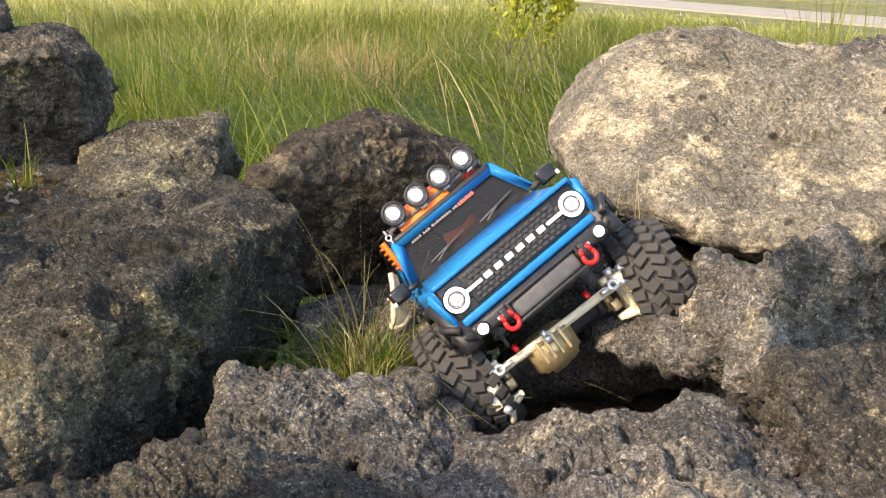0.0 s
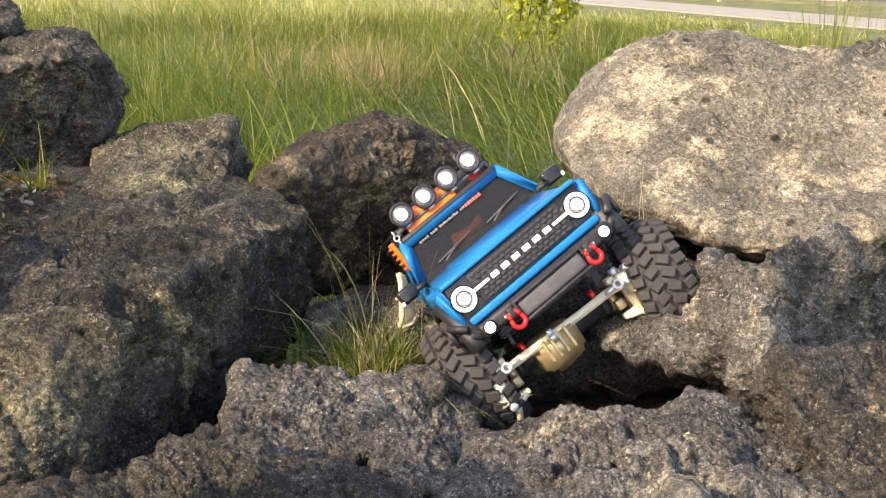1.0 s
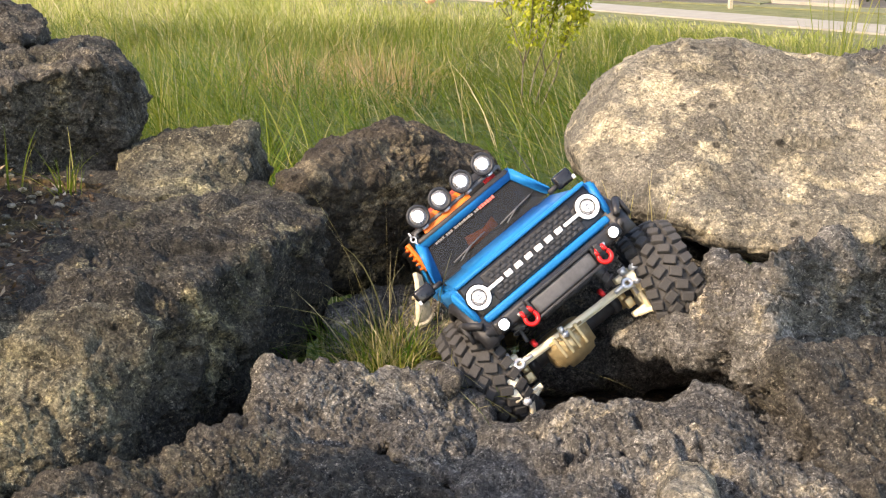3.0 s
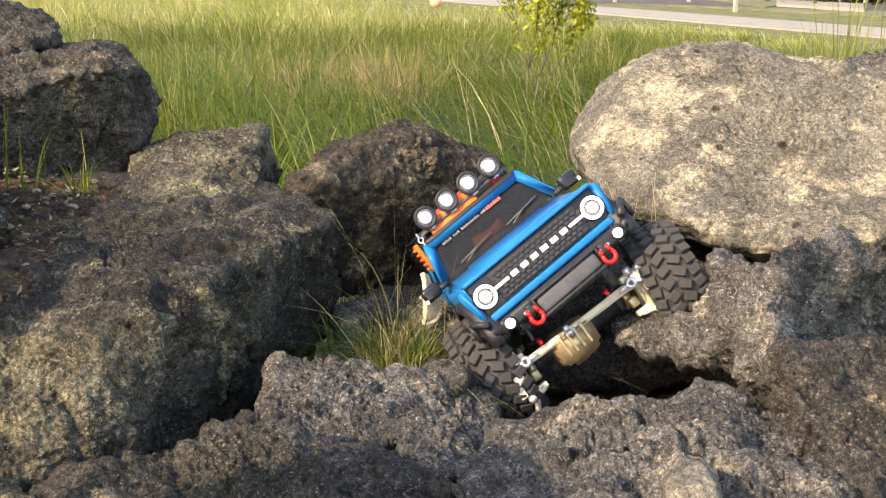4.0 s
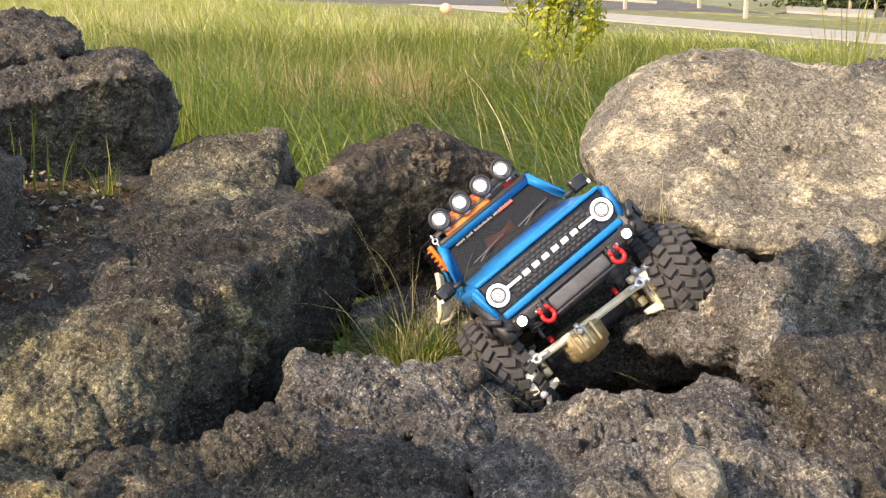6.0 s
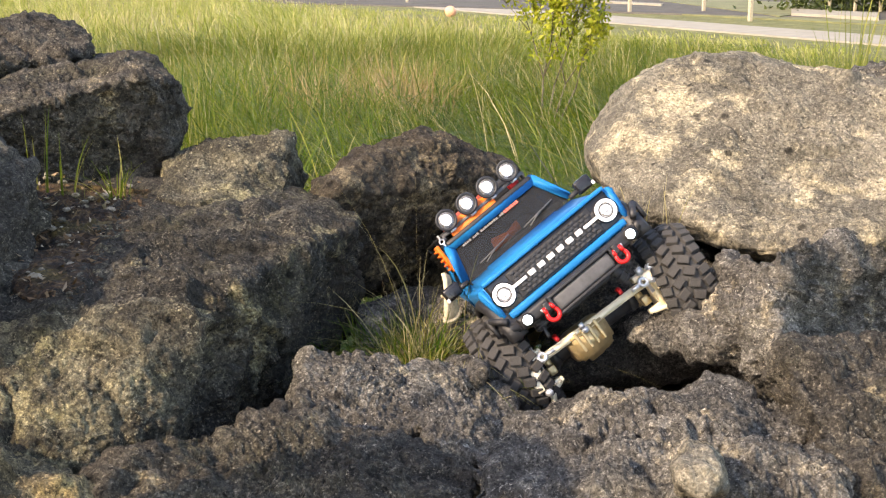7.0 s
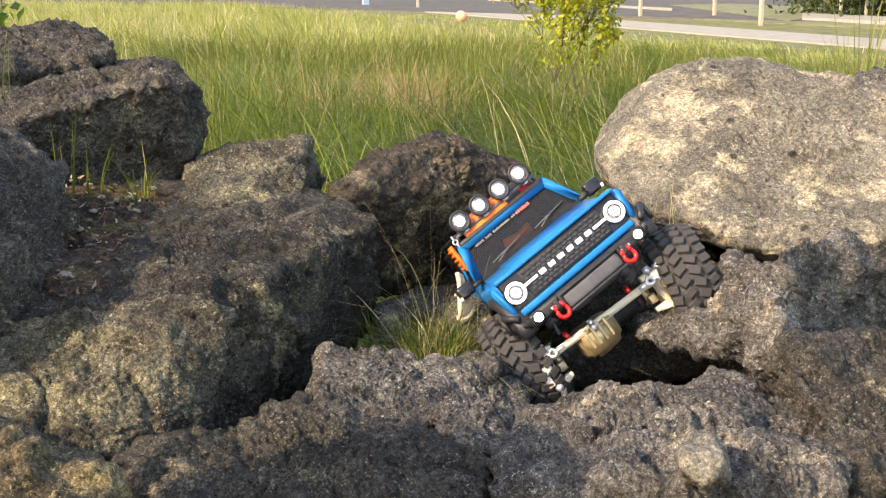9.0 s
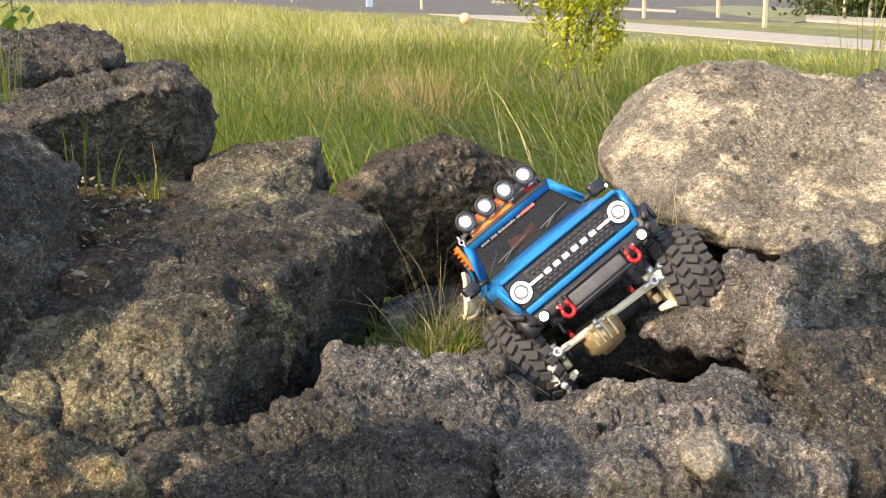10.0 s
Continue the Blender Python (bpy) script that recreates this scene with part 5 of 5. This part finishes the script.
def axle(y, z, tilt, steer, front, sides):
    at = Matrix.Translation(mm(-14 if front else -3, y, z)) @ Matrix.Rotation(radians(tilt), 4, "Y") @ Matrix.Diagonal((1.07, 1, 1, 1))
    k = -1 if front else 1
    ax = part("axle", made((rod, (-78, 0, 0), (78, 0, 0), 9.5, 9.5, 20), (rod, (-58, 0, 0), (-50, 0, 0), 12, 12, 20), (rod, (50, 0, 0), (58, 0, 0), 12, 12, 20)), BLACK, truck, "black axle tube", at=at)
    part("differential", made((box, (-12, k * 8, -2), (50, 34, 40), 9), (slab, [(-38, k * 22, 16), (14, k * 22, 16), (12, k * 22, -20), (-6, k * 22, -26), (-30, k * 24, -26), (-38, k * 22, -8)], (0, k, 0), 14, 5)), GOLD, ax, "gold differential housing")
    if front:
        for i in range(4):
            part("cover_rib", made((box, (-26 + 9 * i, -37, 0), (4, 3, 26), 1)), GOLD, ax)
        part("steering_link", made((slab, [(-82, -30, 12), (-62, -34, 16), (-24, -38, 16), (26, -38, 16), (62, -34, 16), (82, -30, 12), (82, -30, 4), (62, -34, 7), (26, -38, 7), (-24, -38, 7), (-62, -34, 7), (-82, -30, 4)], (0, 1, 0), 6, 1)), CREAM, ax, "pale gold steering link")
        for x in (-80, -14, 80):
            part("link_bolt", made((rod, (x, -40, 10), (x, -46, 10), 4.2, 4.2, 6), (rod, (x, -38, 20), (x, -38, 12), 3.2, 3.2, 12)), SILVER, ax)
    for s in (-1, 1):
        if front:
            part("knuckle", made((box, (s * 82, -6, 0), (12, 26, 44), 3), (box, (s * 76, -20, 20), (22, 14, 8), 2), (box, (s * 74, -18, -22), (26, 12, 7), 2), (box, (s * 86, -34, 2), (12, 22, 12), 2), (box, (s * 80, -36, 16), (14, 12, 12), 2), (box, (s * 92, -38, -12), (9, 10, 14), 2), (rod, (s * 80, -24, 26), (s * 80, -24, -28), 3.4, 3.4, 12)), CREAM, ax, "pale alloy steering knuckle")
            part("steering_arm", made((slab, [(s * 66, -26, -20), (s * 84, -32, -26), (s * 90, -30, -40), (s * 84, -30, -42), (s * 78, -30, -30), (s * 64, -26, -26)], (0, 1, 0), 6, 1)), CREAM, ax)
            part("rod_end", made((ring, (s * 70, -42, 14), (0.2, -1, 0.3), 4.6, 2.2, 18, 8), (rod, (s * 66, -42, 14), (s * 54, -42, 13), 2.4)), SILVER, ax, "silver rod end")
            part("pivot_pin", made((rod, (s * 76, -30, 30), (s * 76, -30, 22), 4.6, 4.6, 6), (rod, (s * 76, -30, 22), (s * 76, -30, -4), 2.0)), SILVER, ax)
            part("brass_collar", made((rod, (s * 60, 0, 0), (s * 68, 0, 0), 13, 13, 20), (box, (s * 66, -16, -8), (10, 10, 12), 2)), GOLD, ax, "brass collar on the axle end")
            part("red_link_end", made((rod, (s * 44, -30, 24), (s * 44, -36, 18), 3.4, 2.6, 10)), RED, ax)
            for q in (24, -24, 6):
                part("screw", made((rod, (s * 86, -34, q), (s * 86, -44, q), 4.4, 4.4, 8)), SILVER, ax)
        else:
            part("hub_carrier", made((box, (s * 80, 0, 0), (10, 30, 34), 4)), CREAM, ax)
        hub = Matrix.Translation(mm(-3, y, sides[s][0])) @ Matrix.Rotation(radians(sides[s][1]), 4, "Y")
        wm = Matrix.Translation(mm(114 if s > 0 else (-110 if front else -119), 22 if front and s < 0 else 4, 0)) @ Matrix.Rotation(radians(steer), 4, "Z")
        w = part("wheel", made((rod, (-20, 0, 0), (20, 0, 0), 29, 29, 32), (rod, (-24, 0, 0), (24, 0, 0), 9, 9, 6)), SILVER, truck, "silver rim with a black knobbly tyre", at=hub @ wm @ Matrix.Scale(1.19, 4))
        ty = new("tyre", TYRE)
        ty.parent = w
        tagged(ty, "dusty black tyre with deep tread blocks")
        tread_blocks(w)
    return ax


axle(-158, 47, 3.5, -10, True, {-1: (61, 5), 1: (50, 14)})
axle(156, 62, 8, 0, False, {-1: (62, 8), 1: (62, 8)})
for s in (-1, 1):
    for y in (-150, 150):
        sh = part("shock", made((rod, (s * 52, y, 112), (s * 58, y * 1.06, 74 - s * 14), 6.5), (rod, (s * 58, y * 1.06, 74 - s * 14), (s * 60, y * 1.08, 58 - s * 16), 2.2)), GREY, truck)
        part("spring", made((coil, (s * 53, y, 110), (s * 58, y * 1.05, 73 - s * 12), 8.2, 1.2, 6)), GREY, sh, "coil spring")

# ---- grass and litter among the rocks ----
def slab_top(x, y):
    """Height of the broad slab's sloping top."""
    return (0.5960 - 0.0794 * x + 0.1086 * y) / 0.9909


def tuft_of(name, label, material, x, y, z, n, height, width, spread, lean, seed, droop=0.35, category="grass"):
    """A tuft of blades that grows from one spot."""
    v, f = blades(n=n, spread=0.0, y0=0.0, y1=0.001, height=height, width=width, segs=7, seed=seed, tuft=spread, per=n, lean=lean, base=0.0, droop=droop)
    ob = arrays(name, v + np.array([x, y, z]), f, material)
    return tagged(ob, label, category, kind="stuff")


for i in range(16):
    rnd = random.Random(300 + i)
    x, y = -0.068 + 0.026 * (i % 4) + rnd.uniform(-0.015, 0.015), -0.01 + 0.055 * (i // 4) + rnd.uniform(-0.015, 0.015)
    if x > -0.045 and y < 0.09:
        x, y = x - 0.05, y + 0.06
    h = rnd.uniform(0.07, 0.105)
    tuft_of("grass_tuft", "green grass tuft growing in the hollow between rocks", NEAR_GRASS, x, y + 0.03, 0.492, 75, h * rnd.uniform(0.5, 0.95), 0.0024, 0.036, 2.2, 30 + i, 0.38)
    tuft_of("dry_grass_tuft", "matted dry grass in the hollow between rocks", STRAW, x + 0.01, y + 0.02, 0.492, 80, h * rnd.uniform(0.6, 1.15), 0.0016, 0.034, 2.2, 150 + i, 0.42)
for i, (x, y, h) in enumerate(((-0.07, 0.14, 0.30), (-0.05, 0.18, 0.33), (-0.02, 0.15, 0.28), (-0.06, 0.10, 0.24), (0.02, 0.18, 0.26))):
    tuft_of("seed_stalk", "thin dry stalks standing above the grassy hollow", STRAW, x, y, 0.42, 2, h, 0.0015, 0.012, 0.45, 70 + i, 0.2)
for i, (x, y, h) in enumerate(((-0.05, 0.15, 0.27), (0.00, 0.19, 0.30), (-0.04, 0.12, 0.22))):
    tuft_of("seed_stalk", "long arching dry stalks before the dark boulder", STRAW, x, y, 0.47, 3, h, 0.0017, 0.015, 1.1, 270 + i, 0.3)
tuft_of("grass_tuft", "small fan of green blades in the soil hollow", GRASS, -0.445, 0.228, slab_top(-0.445, 0.228), 24, 0.095, 0.0024, 0.010, 1.9, 81)
tuft_of("grass_tuft", "upright green blades against the dark boulder", GRASS, -0.515, 0.235, slab_top(-0.515, 0.235), 10, 0.125, 0.0026, 0.020, 0.35, 82)
tuft_of("grass_tuft", "upright green blades against the dark boulder", GRASS, -0.553, 0.235, slab_top(-0.553, 0.235), 7, 0.155, 0.0026, 0.012, 0.25, 83)
tuft_of("grass_tuft", "thin blades growing on the cracked boulder", NEAR_GRASS, -0.70, 0.42, 0.80, 16, 0.10, 0.0026, 0.03, 0.6, 84)
for i, (x, y, z) in enumerate(((0.215, 0.16, 0.66), (0.235, 0.15, 0.65), (0.26, 0.14, 0.64))):
    tuft_of("twig", "thin dry stalk in front of the pale boulder", STRAW, x, y, z, 3, 0.085, 0.0014, 0.010, 0.4, 90 + i, 0.2)

for i in range(8):
    rnd = random.Random(700 + i)
    tuft_of("dry_grass_tuft", "pinkish dry grass patch in the green meadow", ROSY, rnd.uniform(-0.95, -0.20), rnd.uniform(5.6, 7.0), 0.0, 130, 0.46, 0.0055, 0.16, 1.3, 120 + i)


# ---- bush ----
def leaf_cloud(centres, n, size, spread, seed):
    """Many small folded leaves round the given twig ends."""
    r = np.random.RandomState(seed)
    c = np.array(centres)[r.randint(0, len(centres), n)] + r.normal(size=(n, 3)) * spread
    a = r.normal(size=(n, 3))
    a /= np.linalg.norm(a, axis=1)[:, None]
    b = np.cross(a, r.normal(size=(n, 3)))
    b /= np.linalg.norm(b, axis=1)[:, None]
    k = np.cross(a, b)
    s = (size * (0.6 + 0.8 * r.rand(n)))[:, None]
    v = np.stack([c - a * s, c - b * s * 0.45 + k * s * 0.15, c + a * s, c + b * s * 0.45 + k * s * 0.15], axis=1)
    o = (np.arange(n) * 4)[:, None, None]
    return v.reshape(-1, 3), (o + np.array([[0, 1, 2], [0, 2, 3]])[None]).reshape(-1, 3)


def twigs(bm, start, way, length, r, depth, rnd, ends):
    """A forking branch: tapered pieces, each with two or three children."""
    end = start + way * length
    d = end - start
    m = Matrix.Translation((start + end) / 2) @ d.to_track_quat("Z", "Y").to_matrix().to_4x4()
    bmesh.ops.create_cone(bm, cap_ends=True, segments=7, radius1=r, radius2=r * 0.7, depth=d.length, matrix=m)
    ends.extend((end, (start + end) / 2, start * 0.25 + end * 0.75))
    if depth == 0:
        return
    for _ in range(rnd.choice((1, 2, 3, 3))):
        w = (way + Vector((rnd.uniform(-0.6, 0.6), rnd.uniform(-0.6, 0.6), rnd.uniform(-0.1, 0.7)))).normalized()
        twigs(bm, end, w, length * rnd.uniform(0.6, 0.85), r * 0.65, depth - 1, rnd, ends)


def bush(x, y, z, height, leaves, size, seed, label, lean=(0.25, 0, 1), material=None):
    ob = new("bush")
    tagged(ob, label, "bush")
    ob.location = (x, y, z)
    rnd, ends, bm = random.Random(seed), [], bmesh.new()
    for k in range(4):
        w = (Vector(lean) + Vector((0.14 * (k - 1.5), rnd.uniform(-0.3, 0.3), 0))).normalized()
        twigs(bm, Vector((0.02 * (k - 1.5), 0, 0)), w, height * rnd.uniform(0.24, 0.34), height * 0.006, 3, rnd, ends)
    part("trunk", bm, BARK, ob, "thin brown forked stem")
    v, f = leaf_cloud([tuple(e) for e in ends if e.z > 0.40 * height], leaves, size, height * 0.020, seed)
    arrays("crown", v, f, material or LEAF, ob, smooth=False)
    return ob


bush(0.53, 5.85, 0.0, 1.15, 2700, 0.018, 6, "young yellow-green bush in the meadow grass")

# Added out of view so its leaves dapple shade on soil and slab.
bush(-0.98, -0.34, 0.36, 0.74, 1300, 0.021, 9, "unseen leafy green shrub, added to shade the soil hollow", (0.1, 0.05, 1), BROAD)


def sapling(x, y, z, height):
    """A single stem with a few broad leaves near its top."""
    ob = new("sapling")
    tagged(ob, "broad-leaved green sapling behind the cracked boulder", "sapling")
    ob.location = (x, y, z)
    part("stem", made((rod, (0, 0, 0), (20, 0, 1000 * height), 5, 2, 8)), BARK, ob, "thin brown stem")
    v, f = leaf_cloud([(0.02, 0, height * k) for k in (0.86, 0.90, 0.94, 0.98, 1.02)], 34, 0.017, 0.022, 5)
    arrays("foliage", v, f, BROAD, ob, smooth=False)


sapling(-0.935, 1.02, 0.10, 0.88)


# ---- beyond the meadow ----
def post(x, y, height, width, material, label):
    bm = bmesh.new()
    box(bm, (0, 0, 500 * height), (1000 * width, 1000 * width, 1000 * height), 15)
    ob = part("post", bm, material, None, label, smooth=False)
    ob.location = (x, y, 0)
    ob.rotation_euler = (0, radians((x * 7) % 3 - 1.5), radians(20))
    return tagged(ob, category="post", group="posts along the road")


for x, y in ((2.99, 36.46), (4.51, 30.83), (6.53, 31.35), (6.24, 24.95), (-1.71, 42.56), (1.11, 55.38), (-8.83, 60.06), (-14.03, 58.25), (-11.97, 61.81)):
    post(x, y, 0.68, 0.085, WOOD, "square pale wooden post beside the road")
post(-3.97, 47.53, 2.2, 0.24, STEEL, "blue-grey steel post beside the road")


for i, (x, y) in enumerate(((1.72, 4.1), (1.80, 4.3), (1.64, 4.2), (1.86, 4.0))):
    tuft_of("tall_grass_clump", "tall upright green grass clump behind the pale boulder", GRASS, x, y, 0.0, 34, 0.86, 0.009, 0.05, 0.35, 400 + i, 0.25)
bm = bmesh.new()
bmesh.ops.create_icosphere(bm, subdivisions=4, radius=0.135)
for v in bm.verts:
    v.co *= 1 + 0.06 * noise.noise(v.co * 6)
ball = part("marker_ball", bm, plain("peach_plastic", (0.80, 0.40, 0.24), 0.6, 0.0, 0.1, 10))
ball.location = (-0.12, 28.0, 0.13)
tagged(ball, "round peach-coloured ball lying at the edge of the meadow", "ball")


def hedge(name, label, x0, x1, y, height, n, size, seed):
    r = np.random.RandomState(seed)
    m = 400
    c = np.stack([x0 + (x1 - x0) * r.rand(m), y + r.normal(size=m) * 1.2, height * r.rand(m) ** 0.8], axis=1)
    v, f = leaf_cloud(c, n, size, 0.5, seed)
    v[:, 2] = np.maximum(v[:, 2], 0.0)
    ob = arrays(name, v, f, HEDGE, None, smooth=False)
    return tagged(ob, label, "hedge", kind="stuff")


HEDGE = leaf_material("hedge_leaf", [(0.0, (0.02, 0.035, 0.01)), (0.6, (0.05, 0.075, 0.02)), (1.0, (0.09, 0.11, 0.03))], 0.2)
hedge("hedge", "dark green trees and shrubs beyond the road", -60, 70, 128, 7, 16000, 0.55, 21)
hedge("hedge", "dark green shrubs beside the far road", 9.4, 15, 32, 2.4, 26000, 0.085, 22)
for i in range(9):
    post(9.6 + 0.62 * i, 30.6 - 0.1 * i, 1.6, 0.07, WOOD, "pale slim trunk before the dark shrubs")


# ---- loose stones on the soil and in the rock joints ----
def pebble(x, y, z, size, seed, material, label):
    v, f = sphere(3)
    r = np.random.RandomState(seed)
    p = v * (np.array([1.0, 0.8, 0.55]) * (0.8 + 0.4 * r.rand(3))) * size
    p = p * (1 + 0.55 * fbm(v * 2.1 + seed, 3))[:, None]
    ob = arrays("pebble", p + np.array([x, y, z]), f, material)
    return tagged(ob, label, "pebble", "pebbles in the soil hollow")


STONE = plain("pale_stone", (0.24, 0.21, 0.16), 0.9, 0.0, 0.5, 160)


def soil_spot(k):
    """A spot k of the soil hollow, scattered over its sloping top."""
    r = random.Random(k)
    a, b = r.random(), r.random()
    y = -0.12 + 0.42 * b
    x = -0.43 - 0.09 * b + (0.05 + 0.11 * b) * (a - 0.5)
    return x, y, slab_top(x, y) + 0.012


for k in range(30):
    x, y, z = soil_spot(k)
    pebble(x, y, z, random.Random(k + 99).uniform(0.0022, 0.0062), k, (STONE, ROCK_PALE)[k % 2], "small pale stone lying on the dark soil")


def litter():
    """Curled scraps of dead leaf and bark scattered over the soil hollow."""
    r = np.random.RandomState(44)
    n = 240
    b, a = r.rand(n), r.rand(n)
    y = -0.14 + 0.44 * b
    x = -0.43 - 0.09 * b + (0.06 + 0.12 * b) * (a - 0.5)
    c = np.stack([x, y, slab_top(x, y) + 0.011 + 0.004 * r.rand(n)], axis=1)
    turn = r.rand(n) * 6.283
    s = (0.0018 + 0.0045 * r.rand(n) ** 2)[:, None]
    e1 = np.stack([np.cos(turn), np.sin(turn), 0.5 * r.normal(size=n)], axis=1) * s
    e2 = np.stack([-np.sin(turn), np.cos(turn), 0.5 * r.normal(size=n)], axis=1) * s * 0.6
    up = np.array([0, 0, 1.0]) * s * 0.35
    v = np.stack([c - e1 + up, c - e2, c + e1 + up, c + e2], axis=1).reshape(-1, 3)
    o = (np.arange(n) * 4)[:, None, None]
    f = (o + np.array([[0, 1, 2], [0, 2, 3]])[None]).reshape(-1, 3)
    ob = arrays("leaf_litter", v, f, LITTER, None, smooth=False)
    tagged(ob, "pale dry leaf scraps scattered on the soil", "leaf litter", kind="stuff")


LITTER = leaf_material("dead_leaf", [(0.0, (0.12, 0.065, 0.030)), (0.6, (0.26, 0.18, 0.095)), (1.0, (0.66, 0.58, 0.45))], 0.1, 0.8)
litter()
